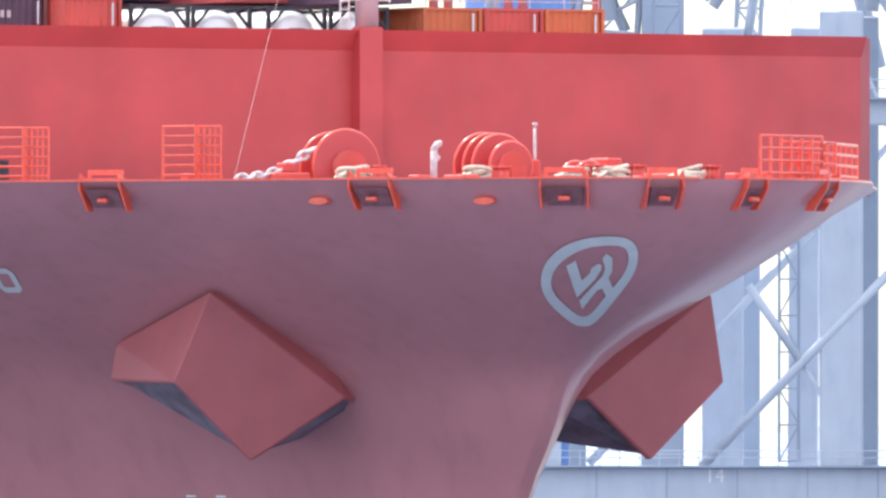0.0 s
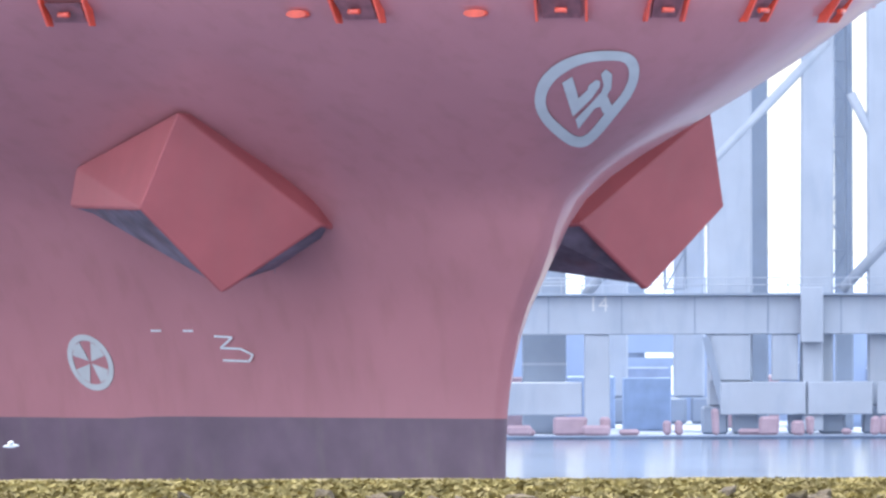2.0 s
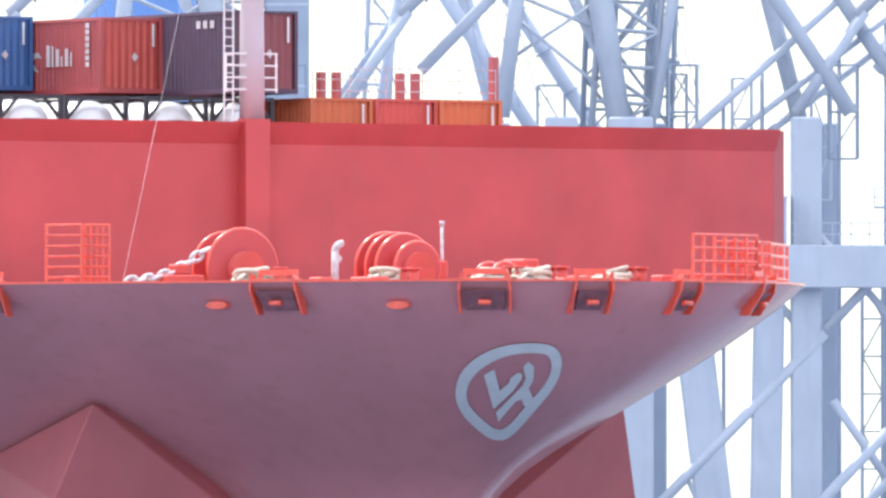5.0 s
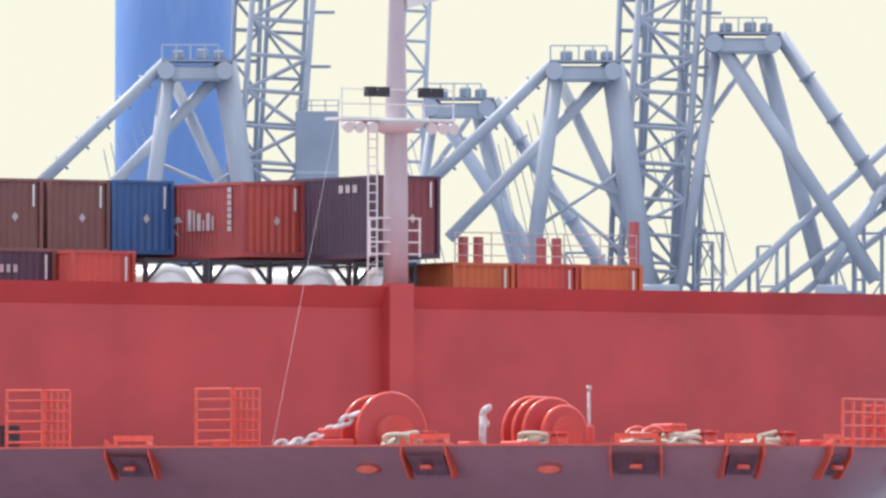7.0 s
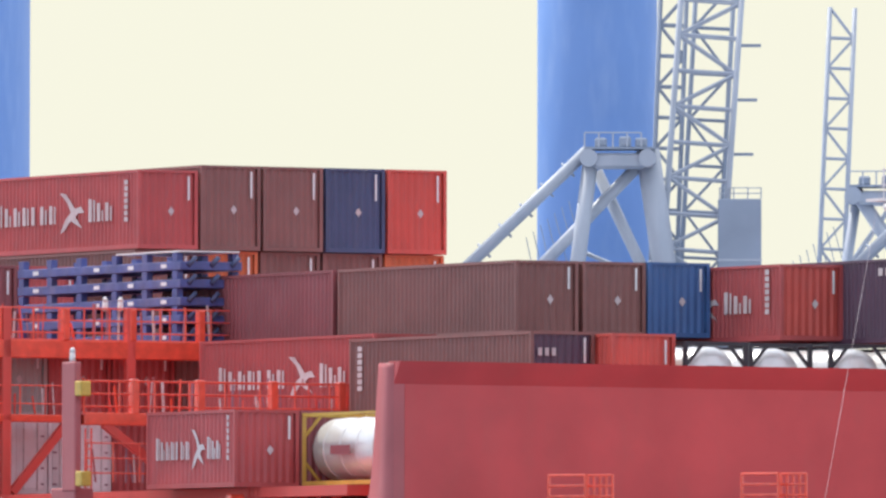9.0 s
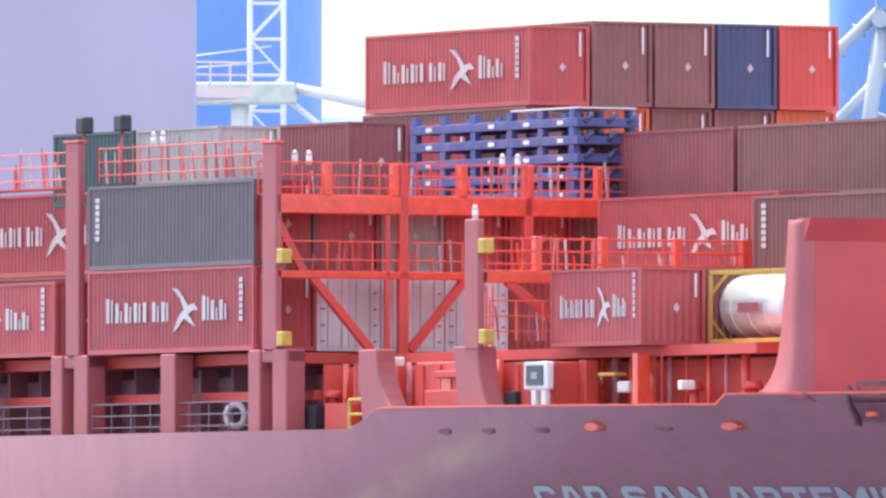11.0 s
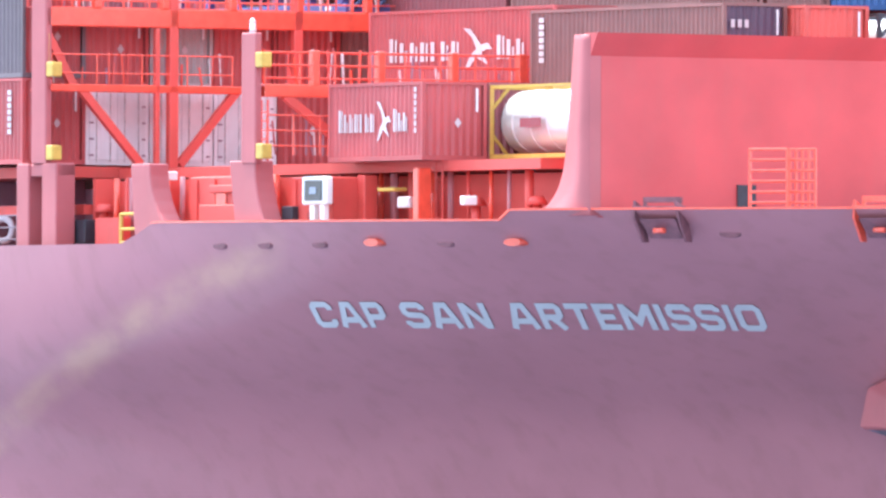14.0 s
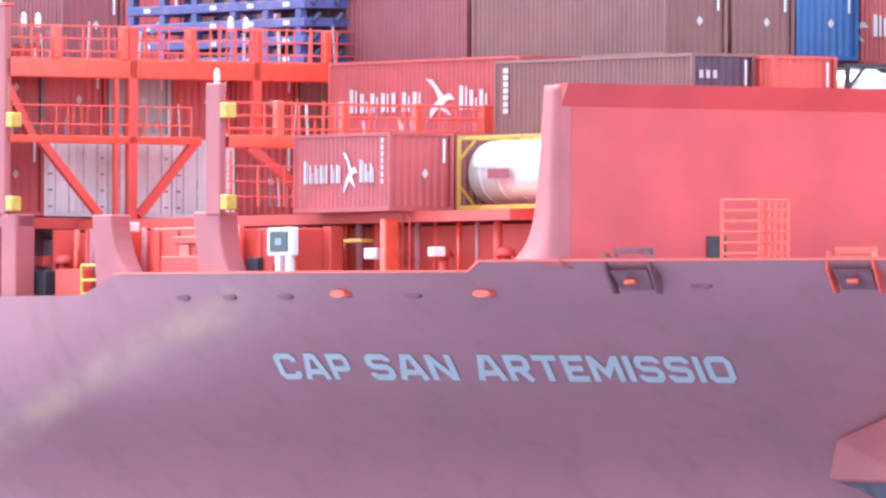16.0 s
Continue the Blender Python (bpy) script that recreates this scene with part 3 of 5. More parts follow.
def forecastle_gear():
    # windlass drums, their discs facing along the ship's heading
    def windlass(c, r, discs, label):
        bm = bmesh.new()
        c = Vector(up(c))
        tube(bm, c + Vector((-1.3, 0, 0)), c + Vector((1.0, 0, 0)), r * .45, 20)
        w = part("windlass", bm, RED, ship, label)
        for dy, k in discs:
            bm = bmesh.new()
            tube(bm, c + Vector((dy - .07, 0, 0)), c + Vector((dy + .07, 0, 0)), r * k, 28)
            part("drum_flange", bm, WALLRED, w)
            bm = bmesh.new()
            ring(bm, c + Vector((dy, 0, 0)), (1, 0, 0), r * k, .075, 28, 6)
            part("brake_band", bm, RAILRED, w)
        part("bed", boxes(((c.x - 1.4, c.y - 1.4, DECK), (c.x + 0.5, c.y + 1.4, DECK + .35))), RED, w)
        part("gearbox", boxes(((c.x - 1.2, c.y + .9, DECK + .36), (c.x + 0.2, c.y + 1.5, DECK + 1.0))), RED, w, bevel=0.06)
        for k in (-1.2, 1.25):
            part("pedestal", boxes(((c.x + k - .1, c.y - .3, DECK + .352), (c.x + k + .1, c.y + .3, c.z))), RED, w)
    windlass((12, -7.8, .65), 1.3, ((-.6, 0.92), (0.5, 1.0)), "round bright red anchor windlass")
    windlass((12, -1.3, .75), 1.15, ((-1.3, 1.0), (-.7, .98), (-.1, .95), (.7, .72)), "bright red mooring winch with ribbed drum flanges")
    windlass((16.6, -.6, .3), .55, ((-.5, 1.0), (.5, 1.0)), "low red mooring winch")
    # anchor chain from the windlass down to the deck
    bm = bmesh.new()
    a, b = Vector(up((12.2, -9.0, 1.25))), Vector(up((12.4, -11.9, .22)))
    run = (b - a).normalized()
    for k in range(10):                 # long links, each turned a quarter against the next
        c = a.lerp(b, k / 9) + Vector((0, 0, -0.25 * math.sin(math.pi * k / 9)))
        n = len(bm.verts)
        ring(bm, c, (1, 0, 0) if k % 2 else run.cross(Vector((1, 0, 0))), .14, .07, 12, 6)
        bm.verts.ensure_lookup_table()
        for v in bm.verts[n:]:
            v.co += run * ((v.co - c).dot(run) * 0.55)
    part("anchor_chain", bm, CHAIN, ship, "pale galvanised anchor chain links")
    part("chain_stopper", boxes((up((11.9, -10.8, 0)), up((12.9, -9.4, .45))), (up((12.0, -10.3, .45)), up((12.6, -9.8, .8)))), RED, ship, bevel=0.05)
    # mushroom vent pipe bent over at its top
    bm = bmesh.new()
    tube(bm, up((12, -4.0, 0)), up((12, -4.0, 1.25)), .12, 12)
    ring(bm, up((12, -3.72, 1.25)), (1, 0, 0), .28, .12, 10, 12, arc=(90, 250))
    part("vent_pipe", bm, CHAIN, ship, "pale pink gooseneck vent pipe")
    bm = bmesh.new()
    tube(bm, up((12, .07, 0)), up((12, .07, 2.15)), .055, 10)
    tube(bm, up((12, .07, 2.15)), up((12, .07, 2.3)), .09, 10)
    part("flag_pole", bm, CHAIN, ship, "thin grey jack staff")
    # ropes heaped over pairs of bitts
    turn = random.Random(12)
    for x, y, s in ((14.5, -8.6, 1), (15.5, -4.2, .9), (20.2, -3.0, .8), (20.5, -1.6, 1), (20.5, 1.4, 1)):
        bm = bmesh.new()
        for k in range(9):
            ring(bm, up((x + turn.uniform(-.08, .08), y + turn.uniform(-.12, .12), .12 + .055 * k)), (turn.uniform(-.25, .25), turn.uniform(-.25, .25), 1),
                 s * turn.uniform(.40, .62) * (1 - .05 * max(k - 5, 0)), .075, 16, 6)
        part("rope_coil", bm, ROPE, ship, "heaped pale mooring rope")
        for k in (-.35, .35):
            bm = bmesh.new()
            tube(bm, up((x + k, y + .9, 0)), up((x + k, y + .9, .62)), .16, 12)
            tube(bm, up((x + k, y + .9, .62)), up((x + k, y + .9, .70)), .23, 12)
            part("bollard", bm, RED, ship)
        bm = bmesh.new()                # slack end of the rope led to the deck edge
        tube(bm, up((x + .3, y - .4, .45)), up((x + 1.6, y - 1.5, .22)), .06, 8)
        part("rope_end", bm, ROPE, ship)
    for x, y, sx, sy, sz in ((17, -6.4, 1.4, .7, .35), (13.6, 3.4, 2.0, 1.0, .5), (19.6, 3.4, .8, .8, .45), (13, -5.6, .8, .5, .4), (21.8, -1.6, .6, 1.2, .3), (9, -12.5, .6, 1.4, .45)):
        part("deck_box", boxes((up((x, y, 0)), up((x + sx, y + sy, sz)))), RED, ship, bevel=0.05)
    bm = bmesh.new()                    # stay wire from the mast to the deck
    tube(bm, up((12, -12.0, .1)), up((-.4, -2.0, 12.5)), 0.006, 5)
    part("stay_wire", bm, CHAIN, ship)


def mast():
    bm = bmesh.new()
    rings = []
    for z, r, y in ((5.8, .43, .13), (8.5, .41, .13), (11.2, .38, .13), (13.8, .31, .15), (16.4, .25, .17), (22.0, .21, .20)):
        rings.append([bm.verts.new(up((-.5 + r * math.cos(2 * math.pi * k / 24), y + r * math.sin(2 * math.pi * k / 24), z))) for k in range(24)])
    for a, b in zip(rings, rings[1:]):
        for k in range(24):
            bm.faces.new((a[k], a[(k + 1) % 24], b[(k + 1) % 24], b[k])).smooth = True
    bm.faces.new(rings[0][::-1])
    bm.faces.new(rings[-1])
    m = part("mast", bm, MAST, ship, "white foremast with a ladder and lamp platform")
    bm = bmesh.new()
    tube(bm, up((-.5, .1, 10.95)), up((-.5, .1, 11.35)), .45, 20, 1.2)
    box(bm, up((-1.0, -2.35, 11.36)), up((.1, 2.1, 11.46)))
    part("platform", bm, WHITE, m)
    for y in (-2.35, 2.1):
        for z in (11.9, 12.4):
            bm = bmesh.new()
            tube(bm, up((.05, y, z)), up((.05, .0, z)), .025, 6)
            part("platform_rail", bm, WHITE, m)
    for y in (-2.3, -1.2, .9, 2.05):
        bm = bmesh.new()
        tube(bm, up((.05, y, 11.4)), up((.05, y, 12.45)), .025, 6)
        part("platform_post", bm, WHITE, m)
    for y in (-2.2, -1.75, -1.25, 1.05, 1.5, 1.9):
        bm = bmesh.new()
        tube(bm, up((0, y, 11.2)), up((.35, y, 11.1)), .12, 12, .2)
        part("floodlight", bm, WHITE, m)
    for y in (-1.25, -.75, .85, 1.35):
        part("signal_lamp", boxes((up((0.0, y - .17, 12.15)), up((.3, y + .17, 12.48)))), BLACK, m)
    bm = bmesh.new()                    # upper bracket with the round horn
    vs = [bm.verts.new(up(p)) for p in ((-.8, .4, 15.15), (-.2, .4, 15.15), (-.2, 1.75, 15.5), (-.8, 1.75, 15.5), (-.8, .4, 15.6), (-.2, .4, 15.6), (-.2, 1.75, 15.56), (-.8, 1.75, 15.56))]
    for f in ((0, 1, 2, 3), (7, 6, 5, 4), (0, 4, 5, 1), (1, 5, 6, 2), (2, 6, 7, 3), (3, 7, 4, 0)):
        bm.faces.new([vs[i] for i in f])
    part("bracket", bm, WHITE, m)
    bm = bmesh.new()
    tube(bm, up((-.7, 1.35, 16.05)), up((-.1, 1.35, 16.05)), .15, 16, .42)
    part("horn", bm, material("horn_copper", (0.42, 0.10, 0.05), 0.4, vary=0.2), m, "round copper-red horn")
    part("horn_stand", boxes((up((-.6, .75, 15.58)), up((-.3, 1.0, 16.5)))), BLACK, m)
    # ladder with hoops beside the mast
    bm = bmesh.new()
    for y in (-.95, -.6):
        tube(bm, up((-.5, y, 5.8)), up((-.5, y, 11.3)), .03, 6)
    for k in range(18):
        tube(bm, up((-.5, -.95, 5.95 + .3 * k)), up((-.5, -.6, 5.95 + .3 * k)), .022, 6)
    part("ladder", bm, WHITE, m)
    for z in (6.9, 7.3, 7.7, 8.1):
        bm = bmesh.new()
        tube(bm, up((-.3, -1.0, z)), up((-.3, 1.0, z)), .035, 6)
        part("landing_rail", bm, WHITE, m)
    for y in (-1.0, .95):
        bm = bmesh.new()
        tube(bm, up((-.3, y, 6.8)), up((-.3, y, 8.1)), .035, 6)
        part("landing_post", bm, WHITE, m)


def on_hull(bm, x0, z0, dx, slope=0.0, lift=0.035, squash=1.0):
    """Lays a flat outline onto the starboard plating; x runs ahead from x0, y runs up from z0."""
    for v in bm.verts:
        x, z = x0 + v.co.x * dx, z0 + v.co.y * squash + slope * v.co.x * dx
        v.co = Vector(up((x, -half_breadth(x, z) - lift, z)))


def on_bow(bm, u0, z0, lift=0.07, level=None):
    """Lays an outline onto the starboard bow as it was sprayed on, square to the line of sight; level adds paint thickness."""
    for v in bm.verts:
        z = z0 + v.co.y
        x = x_at(u0 + v.co.x, z)
        k = lift + (level[v] if level else 0)
        v.co = Vector(up((x + k * 0.4, -half_breadth(x, z) - k, z)))


# block letters of the painted name: width, then the middle lines of their strokes
GLYPHS = dict(
    C=(.86, [((.76, .68), (.76, .8), (.66, .9), (.2, .9), (.1, .8), (.1, .2), (.2, .1), (.66, .1), (.76, .2), (.76, .32))]),
    A=(.98, [((.08, 0), (.36, .9), (.62, .9), (.90, 0)), ((.24, .30), (.74, .30))]),
    P=(.82, [((.1, 0), (.1, .9), (.62, .9), (.72, .8), (.72, .52), (.62, .42), (.2, .42))]),
    S=(.86, [((.76, .72), (.76, .8), (.66, .9), (.2, .9), (.1, .8), (.1, .62), (.2, .52), (.66, .49), (.76, .39), (.76, .2), (.66, .1), (.2, .1), (.1, .2), (.1, .28))]),
    N=(.92, [((.1, 0), (.1, 1)), ((.82, 0), (.82, 1)), ((.12, .95), (.80, .05))]),
    R=(.84, [((.1, 0), (.1, .9), (.62, .9), (.72, .8), (.72, .56), (.62, .46), (.2, .46)), ((.42, .44), (.76, 0))]),
    T=(.84, [((0, .9), (.84, .9)), ((.42, 0), (.42, .8))]),
    E=(.76, [((.76, .9), (.1, .9), (.1, .1), (.76, .1)), ((.2, .5), (.66, .5))]),
    M=(1.08, [((.1, 0), (.1, 1)), ((.98, 0), (.98, 1)), ((.12, .93), (.54, .3), (.96, .93))]),
    I=(.22, [((.11, 0), (.11, 1))]),
    O=(.90, [((.45, .9), (.22, .9), (.1, .78), (.1, .22), (.22, .1), (.68, .1), (.80, .22), (.80, .78), (.68, .9), (.45, .9))]))


def thick_line(bm, pts, wide):
    """A flat stroke of even width along a bent line, its corners mitred; gives its vertices."""
    pts = [Vector((*p, 0)) for p in pts]
    rows = []
    for i, p in enumerate(pts):
        a = (p - pts[i - 1]).normalized() if i else (pts[1] - p).normalized()
        b = (pts[i + 1] - p).normalized() if i + 1 < len(pts) else a
        n = Vector((-a.y - b.y, a.x + b.x, 0)).normalized()
        k = wide / 2 / max(n.dot(Vector((-a.y, a.x, 0))), 0.5)
        rows.append((bm.verts.new(p - n * k), bm.verts.new(p + n * k)))
    for (a, b), (c, d) in zip(rows, rows[1:]):
        bm.faces.new((a, c, d, b))
    return [v for r in rows for v in r]


def markings():
    for word, a, b in (("CAP", 0.0, 2.36), ("SAN", 2.95, 5.72), ("ARTEMISSIO", 6.36, 14.52)):
        wide = sum(GLYPHS[c][0] for c in word) + 0.16 * (len(word) - 1)
        at = 0.0
        for c in word:
            w, strokes = GLYPHS[c]
            bm = bmesh.new()
            level = {}
            for k, line in enumerate(strokes):
                for v in thick_line(bm, line, 0.225):
                    level[v] = 0.006 * k
            fit = (b - a) / wide
            for v in bm.verts:
                y = v.co.y
                x = a + (at + v.co.x) * fit
                v.co.x, v.co.y = x + 0.42 * (1 - y), y * 0.82 - 0.010 * x
            on_bow(bm, -27.05, -3.53, 0.06, level)
            part("painted_letter", bm, MARKWHITE, ship, "white painted letter of the ship name on the bow")
            at += w + 0.16
    # shield-shaped mark near the stem: an outline and two plain bent strokes
    outer = ((48, 240), (62, 170), (110, 115), (180, 78), (260, 60), (340, 58), (395, 70), (423, 105), (422, 160), (395, 220), (340, 290), (280, 360), (240, 393), (205, 400), (165, 388), (110, 345), (70, 300))
    inner = ((88, 240), (98, 195), (135, 150), (200, 112), (265, 95), (335, 92), (372, 100), (388, 125), (385, 165), (358, 215), (305, 275), (255, 335), (230, 356), (208, 362), (180, 352), (135, 315), (102, 280))
    hook = ((148, 170), (185, 148), (207, 225), (240, 195), (243, 180), (270, 160), (285, 165), (283, 185), (255, 225), (186, 290))
    fork = ((195, 300), (255, 240), (288, 205), (298, 180), (288, 140), (305, 122), (328, 140), (325, 190), (310, 215), (330, 260), (315, 285), (295, 278), (285, 255), (265, 262), (205, 335))

    def rounded(pts, cuts=3):
        """A closed smooth curve through the points, in metres."""
        p = [Vector(((x - 237) * 0.0090, (229 - y) * 0.0090, 0)) for x, y in pts]
        r = []
        for i in range(len(p)):
            a, b, c, d = (p[(i + k) % len(p)] for k in (-1, 0, 1, 2))
            for k in range(cuts):
                t = k / cuts
                r.append(0.5 * (2 * b + (c - a) * t + (2 * a - 5 * b + 4 * c - d) * t * t + (3 * b - a - 3 * c + d) * t ** 3))
        return r
    bm = bmesh.new()
    o, i_ = [bm.verts.new(p) for p in rounded(outer)], [bm.verts.new(p) for p in rounded(inner)]
    for k in range(len(o)):
        bm.faces.new((o[k], o[(k + 1) % len(o)], i_[(k + 1) % len(o)], i_[k]))
    on_bow(bm, 8.20, -3.37)
    mark = part("bow_mark", bm, MARKWHITE, ship, "pale shield-shaped painted mark near the stem")
    for stroke in (hook, fork):
        bm = bmesh.new()
        bm.faces.new([bm.verts.new(((x - 237) * 0.0090, (229 - y) * 0.0090, 0)) for x, y in stroke])
        bmesh.ops.triangulate(bm, faces=bm.faces)
        bmesh.ops.subdivide_edges(bm, edges=[e for e in bm.edges if e.calc_length() > 0.35], cuts=2)
        on_bow(bm, 8.20, -3.37)
        part("mark_stroke", bm, MARKWHITE, mark)
    # round thruster mark
    bm = bmesh.new()
    o, i_ = [[bm.verts.new((math.cos(2 * math.pi * k / 40) * r, math.sin(2 * math.pi * k / 40) * r, 0)) for k in range(40)] for r in (0.95, 0.74)]
    for k in range(40):
        bm.faces.new((o[k], o[(k + 1) % 40], i_[(k + 1) % 40], i_[k]))
    for a in range(4):
        w = math.pi / 2 * a + math.pi / 4
        bm.faces.new([bm.verts.new((math.cos(w + d) * r, math.sin(w + d) * r, 0)) for d, r in ((0, .05), (-.45, .72), (0, .76), (.45, .72))])
    on_hull(bm, -5.6, -12.05, 1.0)
    part("thruster_mark", bm, MARKWHITE, ship, "round pale bow thruster mark")
    bm = bmesh.new()
    path = [(0, .86), (.62, .82), (.22, .46), (.9, .44), (1.32, .24), (1.2, .02), (.3, .05)]
    for (xa, ya), (xb, yb) in zip(path, path[1:]):
        d = Vector((xb - xa, yb - ya)).normalized() * .035
        bm.faces.new([bm.verts.new(p) for p in ((xa - d.y, ya + d.x, 0), (xb - d.y, yb + d.x, 0), (xb + d.y, yb - d.x, 0), (xa + d.y, ya - d.x, 0))])
    on_bow(bm, -4.35, -12.0)
    part("draught_mark", bm, LETTER, ship)
    for x in (-2.6, -1.2):
        bm = bmesh.new()
        bm.faces.new([bm.verts.new(p) for p in ((0, 0, 0), (.45, 0, 0), (.45, .07, 0), (0, .07, 0))])
        on_hull(bm, x, -11.0, 1.0)
        part("draught_tick", bm, LETTER, ship)


hull()
breakwater()
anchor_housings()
# aftmost fairlead's plates take the dark port red, its shadow painted in
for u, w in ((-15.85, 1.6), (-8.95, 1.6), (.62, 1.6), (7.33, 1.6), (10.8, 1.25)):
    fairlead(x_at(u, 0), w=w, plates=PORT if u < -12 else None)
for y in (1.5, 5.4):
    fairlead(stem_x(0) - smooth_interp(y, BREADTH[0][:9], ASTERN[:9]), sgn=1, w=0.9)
for x, z in ((15.9, -.58), (21.2, -.61), (-11.0, -.82), (-4.75, -.85)):
    freeing_port(x, z)
for x, z in ((3.4, -.62), (-13.9, -.86), (-16.8, -.86), (-7.9, -.86), (-19.4, -.86)):
    freeing_port(x, z, bright=False)
rail_cage(4.8)
rail_cage(10.8)
for a, b, high in (((24.0, 2.3), (22.6, 5.6), 1.55), ((22.6, 5.6), (16.5, 10.6), 1.35), ((23.2, 3.6), (21.8, 6.6), 1.35)):
    guard_rail((*a, .15), (*b, .15), high=high, bars=4, posts=7, r=.055)
forecastle_gear()
mast()
markings()


# ---- main deck structure on the ship ----
SIDE = -23.7


def deck_structure():
    def post(name, x0, x1, z0, z1, y0=SIDE - .05, y1=SIDE + .7, mat=HOUSING, label=""):
        return part(name, boxes((up((x0, y0, z0)), up((x1, y1, z1)))), mat, ship, label, bevel=0.04)
    # stanchions under the outer container row, some with a slot
    for x in (-60.5, -47.2, -32.6):
        for a, b in ((x, x + .85), (x + 1.75, x + 2.75)):
            post("stanchion", a, b, -.8, 2.0, label="red steel container stanchion")
        post("stanchion_head", x, x + 2.75, 1.55, 1.98, y0=SIDE + .03)
    for x in (-53.5, -39.0):
        post("stanchion", x, x + 1.05, -.8, 1.95, label="red steel container stanchion")
    # raking pedestals at the bulwark, the second with a flared foot
    for xs in ((-24.9, -23.6, -24.6, -22.0), (-18.3, -16.6, -17.9, -15.9)):
        bm = bmesh.new()
        foot = -.6 if xs[0] < -20 else -.2
        prof = [(xs[0], 1.9), (xs[1], 1.9)] + [(xs[1] + (xs[3] - xs[1]) * (k / 6) ** 2.2, 1.9 + (foot - 1.9) * k / 6) for k in range(1, 7)] + [(xs[2], foot)]
        a, b = ([bm.verts.new(up((x, y, z))) for x, z in prof] for y in (SIDE + .02, SIDE + .75))
        bm.faces.new(a)
        bm.faces.new(b[::-1])
        for k in range(len(prof)):
            bm.faces.new((a[k], b[k], b[(k + 1) % len(prof)], a[(k + 1) % len(prof)]))
        part("pedestal", bm, HOUSING, ship, "raking red steel pedestal at the bulwark", bevel=0.04)
    # bright casings between the pedestals
    for x0, x1, z1 in ((-22.6, -18.6, 1.45), (-15.9, -13.2, 1.35)):
        casing = part("deck_casing", boxes((up((x0, SIDE + 1.0, -.6)), up((x1, SIDE + 2.0, z1)))), RED, ship, "bright red steel casing on the side deck", bevel=0.05)
        for k in range(3):
            x = x0 + (x1 - x0) * (.12 + .3 * k)
            part("casing_rib", boxes((up((x, SIDE + .93, -.5)), up((x + .10, SIDE + .997, z1 - .1)))), RED, casing)
        part("casing_hatch", boxes((up((x0 + .4 * (x1 - x0), SIDE + .95, .2)), up((x0 + .62 * (x1 - x0), SIDE + .997, .9)))), RAILRED, casing, bevel=0.02)
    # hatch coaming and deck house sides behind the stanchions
    part("coaming", boxes((up((-95, -20.6, -1.6)), up((-31.0, -20.2, 1.2)))), COAMING, ship, "hatch coaming coloured plum-grey for hazy shade")
    part("coaming", boxes((up((-30.6, -21.6, -1.4)), up((-16.0, -21.2, 1.4))), (up((-16.0, -19.6, -.7)), up((-3.0, -19.2, 1.4)))), RED, ship)
    part("hatch_cover", boxes((up((-95, -22.8, 1.55)), up((-31.2, 22.8, 1.92)))), RED, ship)
    part("hatch_cover", boxes((up((-30.6, -20.9, 1.5)), up((-3.0, 20.4, 1.84)))), RED, ship)
    bm = bmesh.new()
    box(bm, up((-62, SIDE + .9, -1.7)), up((-27, 22.8, -1.55)))
    part("main_deck", bm, RED, ship)
    for x in np.arange(-60, -31, 2.4):
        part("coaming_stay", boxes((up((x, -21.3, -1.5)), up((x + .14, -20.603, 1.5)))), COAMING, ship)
    for x in np.arange(-29.5, -17, 2.15):
        part("coaming_stay", boxes((up((x, -22.5, -1.5)), up((x + .14, -21.603, 1.48)))), RED, ship)
    guard_rail((-62, SIDE + .1, -.78), (-47.4, SIDE + .1, -.78), 1.05, 3, 9, BOOT, 0.025)
    guard_rail((-44.3, SIDE + .1, -.78), (-32.8, SIDE + .1, -.78), 1.05, 3, 9, BOOT, 0.025)
    part("walkway_girder", boxes((up((-62, -22.6, .28)), up((-30, -22.2, .62)))), RED, ship)
    # lashing bridge: posts, girders, braces, walkway with rails
    tall = [(-46.1, 9.4), (-31.6, 9.0)]
    for x, z in tall:
        p = post("lashing_post", x, x + 1.0, 1.98, z, y1=SIDE + .2, label="tall red lashing bridge column")
        part("post_cap", boxes((up((x - .05, SIDE - .1, z)), up((x + 1.05, SIDE + .25, z + .08)))), RAILRED, p)
        post("post_web", x - .7, x - .3, 1.98, 7.8, y0=SIDE + .4, mat=RED)
    post("lashing_post", -17.4, -16.45, 1.8, 6.1, y1=SIDE + .2, label="red lashing bridge column")

    # two lashing bridges across the ship; d is metres inboard from the side
    def bar(name, x, d0, d1, z0, z1, deep=.4, mat=RED, label=""):
        return part(name, boxes((up((x - deep, SIDE + d0, z0)), up((x, SIDE + d1, z1)))), mat, ship, label, bevel=0.03)

    def slant(x, d0, z0, d1, z1):
        bm = bmesh.new()
        beam(bm, up((x - .15, SIDE + d0, z0)), up((x - .15, SIDE + d1, z1)), .22, .28)
        part("brace", bm, RED, ship)
    after, fore = -30.6, -16.4
    # girders in brighter rail red, making up in colour for missing bounce light
    bar("girder", after, 0, 12.9, 6.62, 7.25, .5, RAILRED, label="heavy red lashing bridge girder")
    bar("girder", after, 0, 7.6, 4.42, 4.68, .4, RAILRED)
    bar("walkway", after - .42, 0, 20.0, 7.253, 7.30, 1.0)
    bar("walkway", after - .42, 0, 7.4, 4.45, 4.50, .8)
    for d0, z0, d1, z1 in ((.1, 6.3, 1.1, 4.6), (1.4, 4.5, 3.7, 2.0), (7.4, 4.5, 5.2, 2.0)):
        slant(after, d0, z0, d1, z1)
